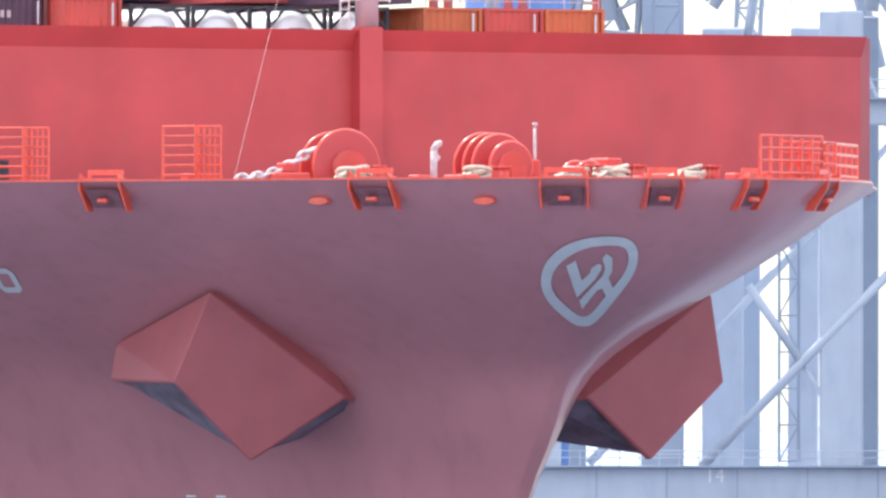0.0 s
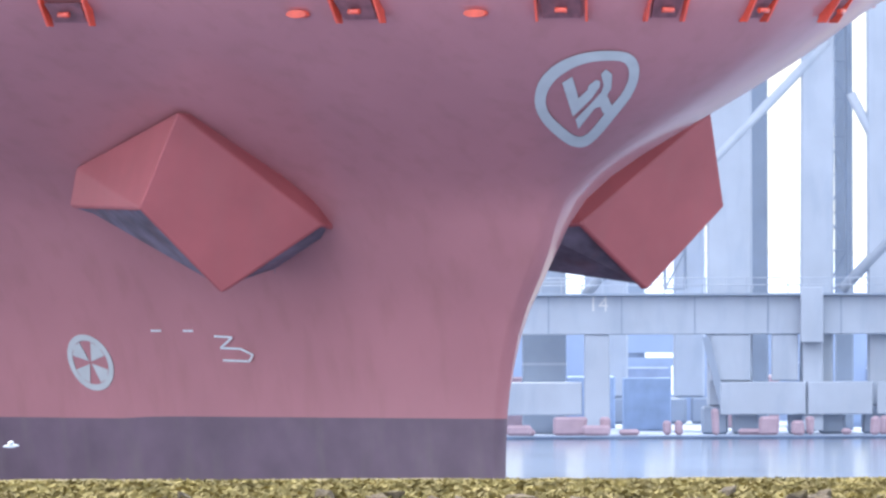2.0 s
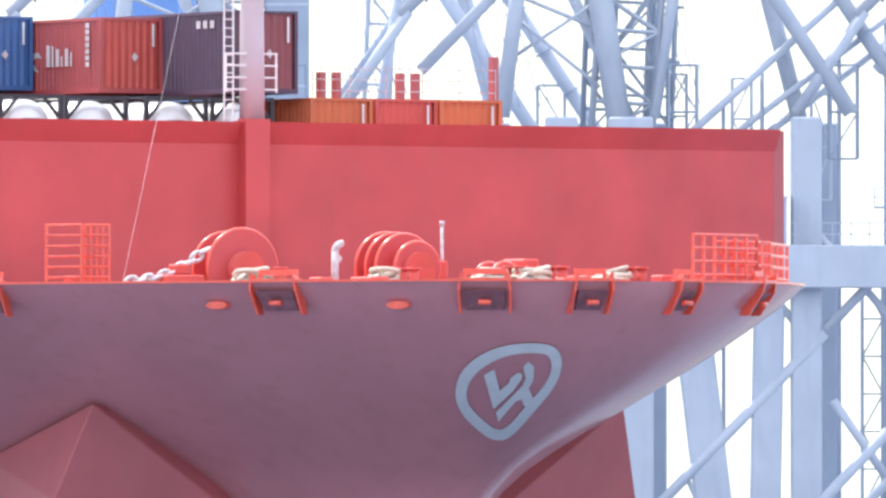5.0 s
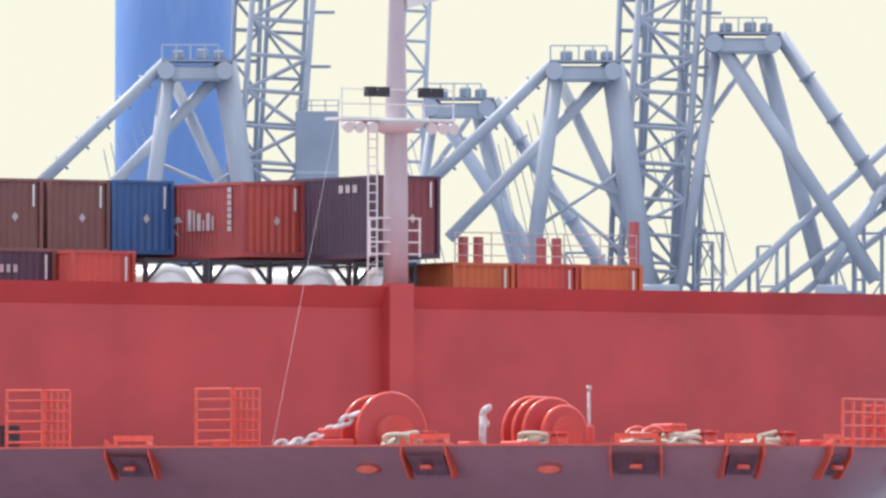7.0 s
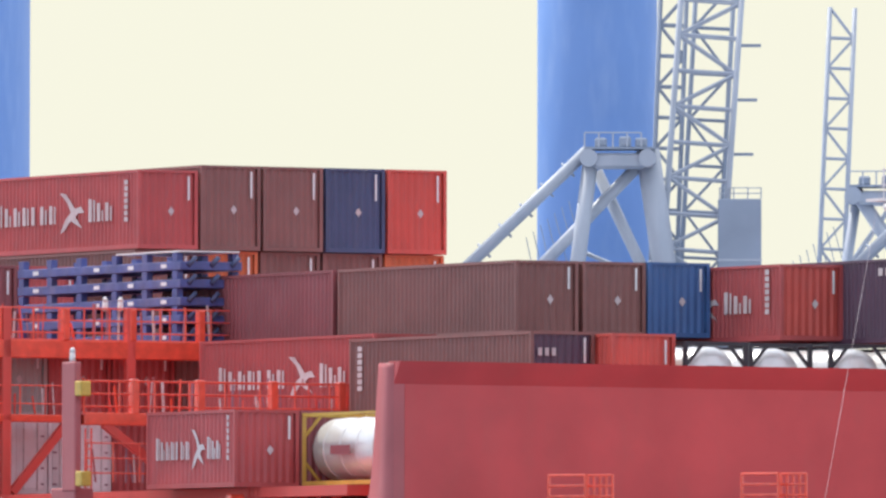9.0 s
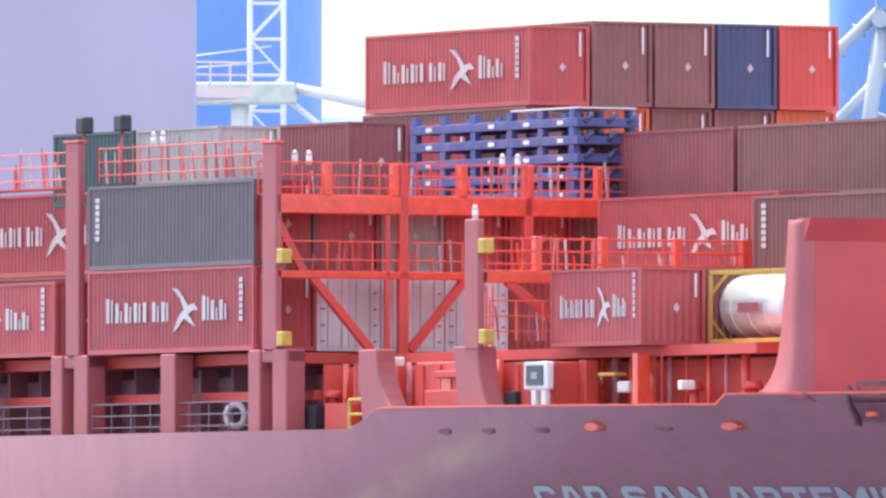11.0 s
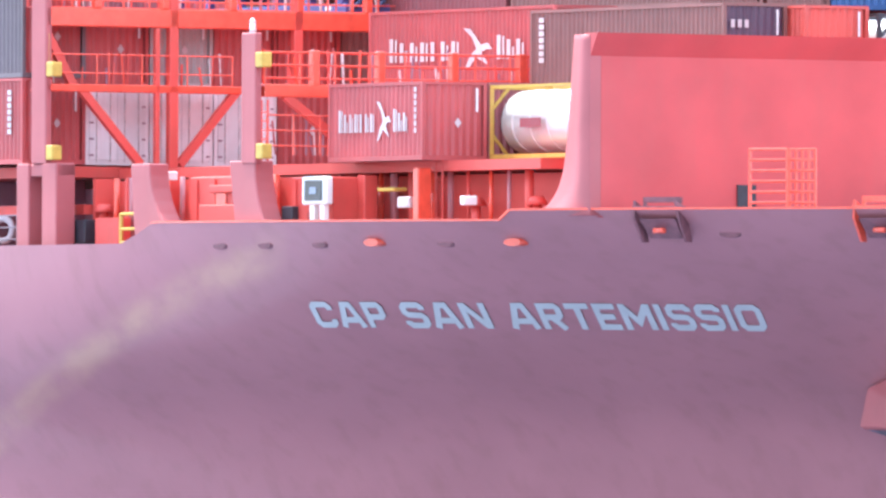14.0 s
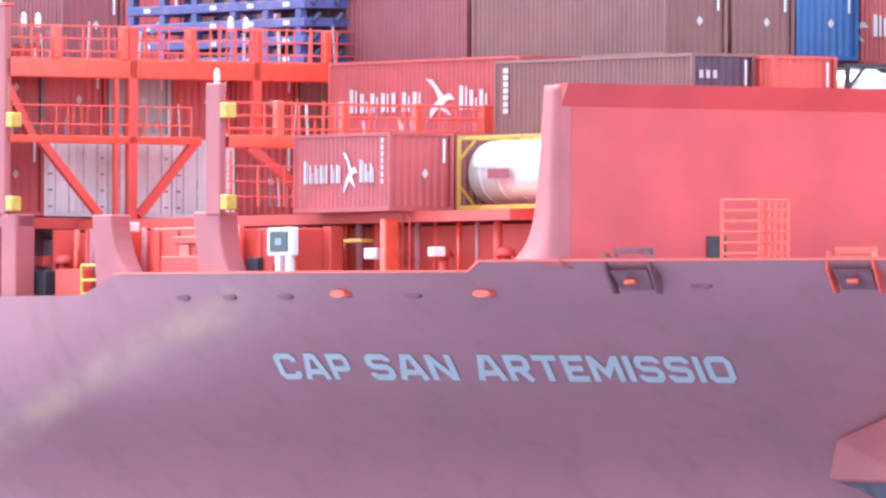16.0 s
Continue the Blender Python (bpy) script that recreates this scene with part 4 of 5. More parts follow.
    bar("slim_post", after, 4.75, 5.1, 1.85, 8.35, .3)
    bar("slim_post", after, 4.2, 4.38, 1.85, 6.6, .2)
    bar("slim_post", after, 9.6, 9.95, 4.5, 8.4, .3)
    bar("yellow_strip", after + .004, .05, .12, 4.9, 6.4, .06, YELLOW, "yellow painted guide strip")
    for d in (1.85, 4.45, 7.1, 9.7, 12.4, 15.2, 18.2, 18.7):
        bar("walkway_post", after + .03, d, d + .26, 7.25, 8.35 if d < 13 else 8.1, .3, RAILRED)
    bar("girder", fore, .3, 3.2, 4.0, 4.42, .5, RAILRED)
    bar("walkway", fore, .2, 11.2, 4.32, 4.38, 1.2)
    slant(fore, 1.1, 4.05, 3.2, 2.6)
    for d in (2.1, 4.6, 7.4, 10.0):
        bar("walkway_post", fore, d, d + .28, 4.38, 5.55, .3, RAILRED)
    for x, z, d0, d1, high, bars, posts, mat in ((after, 7.25, 0, 12.9, 1.1, 3, 14, RAILRED), (after - 1.3, 7.3, 0, 20.0, 1.1, 3, 16, RED), (fore, 4.38, .3, 11.0, 1.1, 3, 9, RAILRED),
                                                 (fore - 1.1, 4.38, .3, 11.0, 1.1, 3, 8, RED), (fore, 2.1, .4, 3.4, 1.3, 3, 4, RAILRED), (after, 4.68, .2, 7.2, 1.0, 2, 5, RAILRED)):
        guard_rail((x - .05, SIDE + d0, z), (x - .05, SIDE + d1, z), high, bars, posts, mat, 0.03)
    for k in range(13):                 # turnbuckles and gratings hung under the fore walkway
        part("turnbuckle", boxes((up((fore - .2, SIDE + .8 + .75 * k, 4.02 + .06 * (k % 3))), up((fore - .12, SIDE + .9 + .75 * k, 4.31)))), (CHAIN, RED, YELLOW)[k % 3], ship)
    guard_rail((-62, SIDE + .5, 7.9), (-46.8, SIDE + .5, 7.9), 1.2, 3, 9, RAILRED, 0.03)
    guard_rail((-44.6, SIDE + .5, 7.95), (-32.2, SIDE + .5, 7.95), 1.2, 3, 9, RAILRED, 0.03)
    part("floor_grating", boxes((up((-62, SIDE + .2, 7.84)), up((-46.8, SIDE + 1.2, 7.9)))), RED, ship)
    # yellow boxes and lamps on the columns
    for x, z in ((-30.5, 4.9), (-30.5, 2.1), (-16.4, 4.95), (-16.35, 1.95)):
        part("yellow_box", boxes((up((x, SIDE - .1, z)), up((x + .45, SIDE + .3, z + .5)))), YELLOW, ship, "yellow socket box", bevel=0.04)
    for x, y, z in ((-16.9, SIDE + .1, 6.1), (-31.2, SIDE + 9.05, 8.3), (-31.2, SIDE + 9.65, 8.3), (-41.5, SIDE + 1, 9.2), (-40.8, SIDE + 1, 9.2), (-31.2, SIDE + 1.0, 8.3), (-31.2, SIDE + 1.55, 8.3)):
        bm = bmesh.new()
        tube(bm, up((x, y, z)), up((x, y, z + .34)), .11, 12, .09)
        tube(bm, up((x, y, z + .34)), up((x, y, z + .48)), .12, 12, .04)
        part("deck_lamp", bm, WHITE, ship, "small white deck lamp")
    # dark floodlights on short poles
    for x, z in ((-45.75, 9.48), (-42.9, 7.95)):
        bm = bmesh.new()
        tube(bm, up((x, SIDE + .5, z)), up((x, SIDE + .5, 9.72)), .05, 8)
        flood = part("floodlight_pole", bm, HOUSING, ship)
        part("floodlight", boxes((up((x - .3, SIDE + .3, 9.723)), up((x + .3, SIDE + .75, 10.3)))), BLACK, flood, "dark square floodlight", bevel=0.06)
    # lashing rods stowed along the walkway rails
    rods = random.Random(33)
    for x0, a, b, z, count in ((-31.2, .2, 19.6, 7.3, 60), (-31.0, .4, 7.2, 4.7, 16), (-17.0, .4, 10.8, 4.38, 34), (-16.7, .4, 3.2, 2.1, 8)):
        for _ in range(count):          # on the bridges across the ship
            y = SIDE + rods.uniform(a, b)
            bm = bmesh.new()
            tube(bm, up((x0, y, z)), up((x0 - .05, y + rods.uniform(-.12, .12), z + rods.uniform(.5, 1.3))), rods.uniform(.02, .05), 5)
            part("lashing_rod", bm, rods.choice((RED, RAILRED, CHAIN, HOUSING, COAMING)), ship)
    for a, b, z, y, count in ((-61, -46.9, 7.9, .65, 22), (-44.4, -32.4, 7.95, .65, 26)):
        for _ in range(count):
            x = rods.uniform(a, b)
            bm = bmesh.new()
            tube(bm, up((x, SIDE + y, z)), up((x + rods.uniform(-.12, .12), SIDE + y - .05, z + rods.uniform(.6, 1.5))), rods.uniform(.02, .045), 5)
            part("lashing_rod", bm, rods.choice((RED, RAILRED, CHAIN, HOUSING)), ship)
    # control cabinet, panels and small gear on deck
    cab = part("control_cabinet", boxes((up((-14.35, SIDE + .5, .42)), up((-12.75, SIDE + .78, 1.35)))), WHITE, ship, "white control cabinet with dark window", bevel=0.05)
    part("cabinet_window", boxes((up((-14.1, SIDE + .46, .56)), up((-13.0, SIDE + .497, 1.22)))), GLASS, cab)
    part("cabinet_screen", boxes((up((-13.75, SIDE + .45, .78)), up((-13.35, SIDE + .457, 1.0)))), CRANE2, cab)
    for x in (-13.9, -13.25):
        part("cabinet_leg", boxes((up((x, SIDE + .55, -.2)), up((x + .3, SIDE + .72, .417)))), WHITE, cab)
    for x, z, w, h, m in ((-11.6, .0, .35, .28, WHITE), (-16.1, -.05, .7, .45, BLACK), (-9.9, .85, 1.1, .12, YELLOW), (-8.6, .3, .8, .36, CHAIN), (-4.6, .35, .3, .3, WHITE), (-24.2, 1.35, .35, .3, WHITE),
                          (-28.6, -.75, 1.6, .9, RED), (-30.2, -.7, .9, .8, BLACK), (-20.9, .9, 2.6, .25, RED), (-11.2, -.1, .5, 1.5, RED), (-7.6, -.1, .35, 1.7, RAILRED), (-21.6, -.1, 3.2, .6, RED)):
        a, d = (x, .75) if x < -12 else (x - 2.0, 1.92)       # farther inboard where the side narrows
        part("deck_fitting", boxes((up((a, SIDE + d, z)), up((a + w, SIDE + d + .5, z + h)))), m, ship, bevel=0.03)
    bm = bmesh.new()                    # open yellow frame and ring fairlead on the side deck
    for x in (-26.35, -25.2):
        tube(bm, up((x, SIDE + .5, -.75)), up((x, SIDE + .5, .25)), .07, 6)
    for z in (-.7, -.25, .25):
        tube(bm, up((-26.35, SIDE + .5, z)), up((-25.2, SIDE + .5, z)), .06, 6)
    part("yellow_frame", bm, YELLOW, ship)
    bm = bmesh.new()
    ring(bm, up((-34.3, SIDE + .4, -.2)), (0.5, -1, 0), .38, .12, 20, 8)
    part("ring_fairlead", bm, MAST, ship, "pale ring fairlead")
    guard_rail((-2.4, 3.6, 6.74), (-2.4, 10.8, 6.74), 1.0, 3, 6, CHAIN, 0.022)
    for y, z in ((3.9, 7.6), (4.5, 7.6), (7.0, 7.6), (7.6, 7.6), (10.7, 8.2)):
        part("socket_post", boxes((up((-2.7, y, 6.72)), up((-2.4, y + .22, z)))), HOUSING, ship)
    # vents, pipes and ladders against the coaming
    rnd = random.Random(21)
    for k in range(22):
        x = -29.5 + 1.18 * k + rnd.uniform(-.2, .2)
        y = -22.3 if x < -17 else -20.4
        bm = bmesh.new()
        r = rnd.uniform(.05, .16)
        tube(bm, up((x, y, -.6)), up((x, y, 1.48)), r, 10)
        part("pipe", bm, (RED, RAILRED, HULL)[k % 3], ship)
        if k % 3 == 0:
            bm = bmesh.new()
            tube(bm, up((x + .5, y, -.6)), up((x + .5, y, .35)), .16, 12)
            tube(bm, up((x + .5, y, .35)), up((x + .5, y, .62)), .36, 14, .22)
            part("mushroom_vent", bm, RED, ship, "small red mushroom vent")
    for x in (-9.6, -21.0):
        bm = bmesh.new()
        for a in (0, .42):
            tube(bm, up((x + a, -20.9, -.3)), up((x + a, -20.9, 4.0)), .035, 6)
        for k in range(13):
            tube(bm, up((x, -20.9, .0 + .3 * k)), up((x + .42, -20.9, .0 + .3 * k)), .025, 6)
        part("access_ladder", bm, RED, ship)
    # side deck shade wall
    part("bulkhead", boxes((up((-3.2, -18.6, -.7)), up((-2.9, 18.6, 1.495)))), RED, ship)


deck_structure()


def superstructure():
    x = -110.0
    s = part("superstructure", boxes((up((x - 14, -20.0, -1)), up((x, 15.2, 26)))), SUPER, ship, "hazy lilac-white accommodation block", bevel=0.1)
    for y in (6.0, 8.4, 10.84, 13.3):
        w = part("window", boxes((up((x + .003, y - .26, 19.0)), up((x + .08, y + .26, 19.78)))), GLASS, s, bevel=0.08)
        part("window_frame", boxes((up((x + .003, y - .34, 18.92)), up((x + .05, y + .34, 19.86)))), SUPER, w, bevel=0.05)
    part("bridge_wing", boxes((up((x - 6, 15.203, 13.6)), up((x - 1, 18.2, 14.0)))), WHITE, s)
    bm = bmesh.new()
    for z in (14.5, 15.0):
        tube(bm, up((x - 1, 15.2, z)), up((x - 1, 18.2, z)), .05, 6)
    for y in (15.4, 16.3, 17.2, 18.1):
        tube(bm, up((x - 1, y, 14)), up((x - 1, y, 15)), .05, 6)
    part("wing_rail", bm, WHITE, s)
    bm = bmesh.new()
    tube(bm, up((x - 2, 15.9, 10)), up((x - 2, 15.9, 13.6)), .25, 10)
    part("wing_strut", bm, WHITE, s)


superstructure()


# ---- containers: length along x from its after end, y from its starboard side, z from its floor ----
def container(key, long=12.19, high=2.9, front="plain", mark=None, end=None):
    """A corrugated box with corner posts, rails and painted bars. front: plain, reefer or doors."""
    wide, mat = 2.44, CONTAINER[key]
    top = new("shipping_container")
    bm = bmesh.new()

    def corrugated(p, q, z0, z1, depth, out, bm=bm):
        n = max(4, int((q - p).length / 0.278))
        lo, hi = [], []
        for i in range(n):
            for f, s in ((0, 0), (.25, 0), (.5, 1), (.75, 1)):
                c = p.lerp(q, (i + f) / n) + out * (-depth * s)
                lo.append(bm.verts.new((c.x, c.y, z0)))
                hi.append(bm.verts.new((c.x, c.y, z1)))
        for i in range(len(lo) - 1):
            bm.faces.new((lo[i], lo[i + 1], hi[i + 1], hi[i]))
    e = .1
    for y, o in ((.03, -1), (wide - .03, 1)):
        corrugated(Vector((e, y, 0)), Vector((long - e, y, 0)), .14, high - .1, .05, Vector((0, o, 0)))
    for x, o in ((.03, -1), (long - .03, 1)):
        wall_mesh = bmesh.new()
        corrugated(Vector((x, e, 0)), Vector((x, wide - e, 0)), .14, high - .1, .05, Vector((o, 0, 0)), wall_mesh)
        part("end_wall", wall_mesh, CONTAINER[end] if end else mat, top)
    box(bm, (.04, .04, .05), (long - .04, wide - .04, .14))
    box(bm, (.04, .04, high - .1), (long - .04, wide - .04, high - .02))
    part("shell", bm, mat, top)
    for x in (0, long - .13):
        for y in (0, wide - .13):
            part("corner_post", boxes(((x, y, 0), (x + .13, y + .13, high))), mat, top)
    bm = bmesh.new()
    for y in (0, wide - .09):
        box(bm, (.133, y, 0), (long - .133, y + .09, .16))
        box(bm, (.133, y, high - .1), (long - .133, y + .09, high - .002))
    for x in (0, long - .09):
        box(bm, (x, .133, 0), (x + .09, wide - .133, .16))
        box(bm, (x, .133, high - .1), (x + .09, wide - .133, high - .002))
    part("frame", bm, mat, top)
    if front in ("doors", "reefer"):
        for y0 in (.14, wide / 2 + .01):
            leaf = part("door", boxes(((long - .02, y0, .17), (long + .015, y0 + wide / 2 - .15, high - .11))), CONTAINER["white"] if front == "reefer" else mat, top, bevel=.01)
            for k in (.25, .75):
                bm = bmesh.new()
                tube(bm, (long + .05, y0 + k * (wide / 2 - .15), .1), (long + .05, y0 + k * (wide / 2 - .15), high - .08), .025, 6)
                part("lock_rod", bm, CHAIN, leaf)
            for k in range(5):
                part("hinge", boxes(((long + .018, y0 + (0 if y0 < 1 else .95), .3 + .55 * k), (long + .045, y0 + (0.16 if y0 < 1 else 1.07), .36 + .55 * k))), COAMING, leaf)
    else:
        part("data_plate", boxes(((long + .003, wide - .42, high * .62), (long + .012, wide - .34, high - .2))), LETTER, top)
        bm = bmesh.new()
        bm.faces.new([bm.verts.new((long + .008, wide * .55 + y, high * .48 + z)) for y, z in ((0, -.17), (.13, 0), (0, .17), (-.13, 0))])
        part("hazard_label", bm, CARGO, top)
    if mark == "brand":                 # plain bars and a bird-like slash in place of the owner's name
        k = long / 12.19
        words = part("lettering_panel", boxes(((1.2 * k, -.008, high * .35), (10.6 * k, -.003, high * .355))), mat, top)
        for n, (x0, x1, count) in enumerate(((1.42, 6.2, 7), (8.5, 10.4, 3))):
            step = (x1 - x0) / count
            for i in range(count):      # a heavy and a light bar for each letter
                x, h = (x0 + step * i) * k, (.29 if i == 0 else .235) * high
                part("letter_bar", boxes(((x, -.018, high * .37), (x + .24 * k, -.010, high * .37 + h))), CARGO, words)
                if (i + n) % 5 != 4:
                    part("letter_bar", boxes(((x + .36 * k, -.018, high * .37), (x + .48 * k, -.010, high * .37 + h * (.95, .6, .8)[i % 3]))), CARGO, words)
        bm = bmesh.new()
        c = 7.25 * k
        wings = ((-.95, 1.25), (-.5, 1.2), (-.1, .75), (.2, .35), (.65, .45), (.95, .1), (.5, .1), (.25, -.1), (.75, -.75), (.15, -.45), (-.1, -.3), (-.55, -.8), (-.9, -1.0), (-.5, -.2), (-.1, .15), (-.35, .7))
        bm.faces.new([bm.verts.new((c + a * k, -.012, high * .47 + b * .72 * high / 3.1)) for a, b in wings])
        part("bird_mark", bm, CARGO, top)
        for i in range(7):
            part("number_bar", boxes(((long - 1.0 * k, -.018, high * .35 + .22 * i), (long - .75 * k, -.004, high * .35 + .16 + .22 * i))), CARGO, top)
    elif mark == "number":
        for i in range(7):
            part("number_bar", boxes(((.6, -.018, high * .35 + .22 * i), (.9, -.004, high * .35 + .16 + .22 * i))), CARGO, top)
    elif mark == "short":
        for i in range(3):
            part("letter_bar", boxes(((long - 2.6 + .46 * i, -.018, high * .80), (long - 2.33 + .46 * i, -.004, high * .80 + .26))), CARGO, top)
    if end == "purple":
        for i in range(3):
            part("letter_bar", boxes(((long + .012, .28 + .26 * i, high * .70), (long + .02, .43 + .26 * i, high * .70 + .26))), CARGO, top)
    return top


KINDS = {}
NAMES = dict(red="red", maroon="dark red", brown="brown", bright="bright red", grey="grey", blue="blue", navy="navy blue", purple="dark purple",
             pale="pale grey", orange="orange-red", white="white", green="dark green")


def place(key, x_front, y, z, long=12.19, high=2.9, front="plain", mark=None, end=None, where="stacked on deck"):
    sig = (key, long, high, front, mark, end)
    m = pose(x_front - long, y, z + DECK)
    if sig not in KINDS:
        ob = KINDS[sig] = container(*sig)
        feet = "forty-foot" if long > 8 else "twenty-foot"
        tagged(ob, f"{NAMES[key]} corrugated steel {feet} container {where}", "container", "deck containers")
    else:
        ob = copy_thing(KINDS[sig], Matrix.Identity(4))
    aboard(ob, m)


def deck_cargo():
    # outer bays abaft the lashing bridge
    place("red", -32.3, SIDE, 2.0, mark="brand")
    place("grey", -32.3, SIDE, 4.92, mark="number", end="red")
    for k, (lo, hi) in enumerate((("white", "red"), ("white", "pale"), ("white", "red"), ("red", "red"), ("maroon", "brown"), ("red", "red"))):
        y = SIDE + 2.5 * (k + 1)
        place(lo, -32.4, y, 2.0, high=2.65, front="reefer" if lo == "white" else "plain")
        place(hi, -32.4, y, 4.66, high=2.65, front="reefer" if hi == "white" else "plain")
    place("red", -47.0, SIDE, 2.0, high=2.6, mark="brand")
    for k in range(1, 7):
        place(("red", "maroon", "brown")[k % 3], -47.2, SIDE + 2.5 * k, 2.0)
    place("red", -46.6, SIDE + 2.5, 4.92, mark="brand")
    place("pale", -39.6, SIDE + 2.5, 7.33, high=2.55, long=6.06)
    place("green", -45.9, SIDE + 2.5, 7.33, high=2.55, long=6.06)
    for k, key in enumerate(("maroon", "red")):
        place(key, -47.2, -12.0 + 2.5 * k, 7.68, high=2.7)
        place("brown", -47.2, -12.0 + 2.5 * k, 4.92, high=2.74)
    # high stack in the bay beyond, over its lower tiers
    for k, (key, h) in enumerate((("red", 2.82), ("brown", 3.03), ("brown", 3.03), ("navy", 3.03), ("bright", 3.03))):
        place(key, -47.0, -4.8 + 2.56 * k, 11.08, high=h, mark="brand" if k == 0 else None)
    for k, key in enumerate(("brown", "orange", "brown", "brown", "orange")):
        place(key, -47.2, -4.8 + 2.56 * k, 8.0, high=3.05)
        place("maroon", -47.2, -4.8 + 2.56 * k, 5.0, high=2.95)
        place("red", -47.2, -4.8 + 2.56 * k, 1.95, high=3.0)
    # bays before the lashing bridge
    place("red", -8.8, -21.9, 1.84, long=6.06, high=2.55, mark="brand")
    place("maroon", -8.8, -19.4, 1.84, long=6.06, high=2.55)
    place("red", -16.0, -12.6, 4.45, high=2.75, mark="brand")
    place("brown", -3.7, -13.6, 4.3, high=2.68, mark="number", end="purple")
    place("bright", -2.7, -11.1, 4.3, high=2.62, long=6.06)
    for k, key in enumerate(("red", "brown", "red")):
        place(key, -9.2, -16.8 + 2.5 * k, 1.84, high=2.45, long=6.06)
    # the row over them, stepped towards the bow
    place("brown", -12.0, -9.4, 7.12, high=2.5, front="plain")
    place("brown", -12.05, -6.75, 7.12, high=2.5)
    place("blue", -12.1, -4.2, 7.12, high=2.52)
    place("red", -7.6, -1.68, 6.95, high=2.55, mark="brand", end="bright")
    place("maroon", -24.5, -9.42, 7.12, high=2.5)
    place("red", -24.5, -6.9, 7.12, high=2.5)
    place("purple", -2.6, .7, 6.85, high=2.78, mark="short", end="maroon")
    place("orange", -2.2, 3.4, 4.3, high=2.42, long=6.06)
    place("bright", -2.2, 5.95, 4.3, high=2.42, long=6.06)
    place("orange", -2.2, 8.5, 4.3, high=2.42, long=6.06)
    for k in range(7):
        place(("red", "brown", "maroon")[k % 3], -14.9, -9.4 + 2.55 * k, 4.3, high=2.6)
        place(("brown", "red", "maroon")[k % 3], -8.9, -9.4 + 2.55 * k, 1.84, high=2.4, long=6.06)


deck_cargo()


def tank_container(frame_mat, label):
    """A horizontal tank in an open frame, its end towards x."""
    long, wide, high = 6.06, 2.44, 2.4
    top = tagged(new("tank_container"), label, "tank container", "tank containers")
    bm = bmesh.new()
    prof = [(.12, .05), (.16, .55), (.3, .9), (.5, 1.03), (long - .5, 1.03), (long - .3, .9), (long - .16, .55), (long - .12, .05)]
    rows = [[bm.verts.new((x, wide / 2 + r * math.cos(2 * math.pi * i / 32), high / 2 + r * math.sin(2 * math.pi * i / 32))) for i in range(32)] for x, r in prof]
    for a, b in zip(rows, rows[1:]):
        for i in range(32):
            bm.faces.new((a[i], a[(i + 1) % 32], b[(i + 1) % 32], b[i])).smooth = True
    bm.faces.new(rows[0])
    bm.faces.new(rows[-1][::-1])
    tank = part("tank", bm, TANK, top, "white clad cylindrical tank")
    for x in (1.2, 2.3, 3.4, 4.5):
        bm = bmesh.new()
        ring(bm, (x, wide / 2, high / 2), (1, 0, 0), 1.035, .02, 32, 4)
        part("band", bm, WHITE, tank)
    for x in (0, long - .14):
        for y in (0, wide - .14):
            part("corner_post", boxes(((x, y, 0), (x + .14, y + .14, high))), frame_mat, top)
    for x in (0, long - .12):
        for z in (0, high - .13):
            part("end_rail", boxes(((x, .143, z), (x + .12, wide - .143, z + .12))), frame_mat, top)
        for y0, z0, y1, z1 in ((.14, .75, .7, .12), (wide - .14, .75, wide - .7, .12), (.14, high - .75, .7, high - .12), (wide - .14, high - .75, wide - .7, high - .12)):
            bm = bmesh.new()
            beam(bm, (x + .06, y0, z0), (x + .06, y1, z1), .1, .1)
            part("corner_brace", bm, frame_mat, top)
    for y in (0, wide - .12):
        part("side_rail", boxes(((.143, y, 0), (long - .143, y + .12, .14))), frame_mat, top)
    for y in (0, wide - .08):
        part("top_rail", boxes(((.143, y, high - .09), (long - .143, y + .08, high - .01))), frame_mat, top)
    part("plate", boxes(((2.0, -.0, 1.0), (3.3, .02, 1.3))), CONTAINER["maroon"], top)
    part("end_label", boxes(((long - .13, .95, 1.45), (long - .1, 1.6, 1.6))), BLACK, top)
    return top


def tanks():
    a = tank_container(YELLOW, "white tank container in a yellow steel frame")
    aboard(a, pose(-2.85 - 6.06, -19.35, DECK + 1.9))
    b = tank_container(BLACK, "white tank container in a dark steel frame")
    spots = [(-2.3, -8.55), (-2.9, -5.7), (-2.3, -2.95), (-2.3, -.4)]
    for k, (x, y) in enumerate(spots):
        ob = b if k == 0 else copy_thing(b, Matrix.Identity(4))
        aboard(ob, pose(x - 6.06, y, DECK + 4.3))
    for k in range(5):
        place(("red", "brown")[k % 2], -2.3, -10.0 + 2.5 * k, 1.84, long=6.06, high=2.44)


tanks()


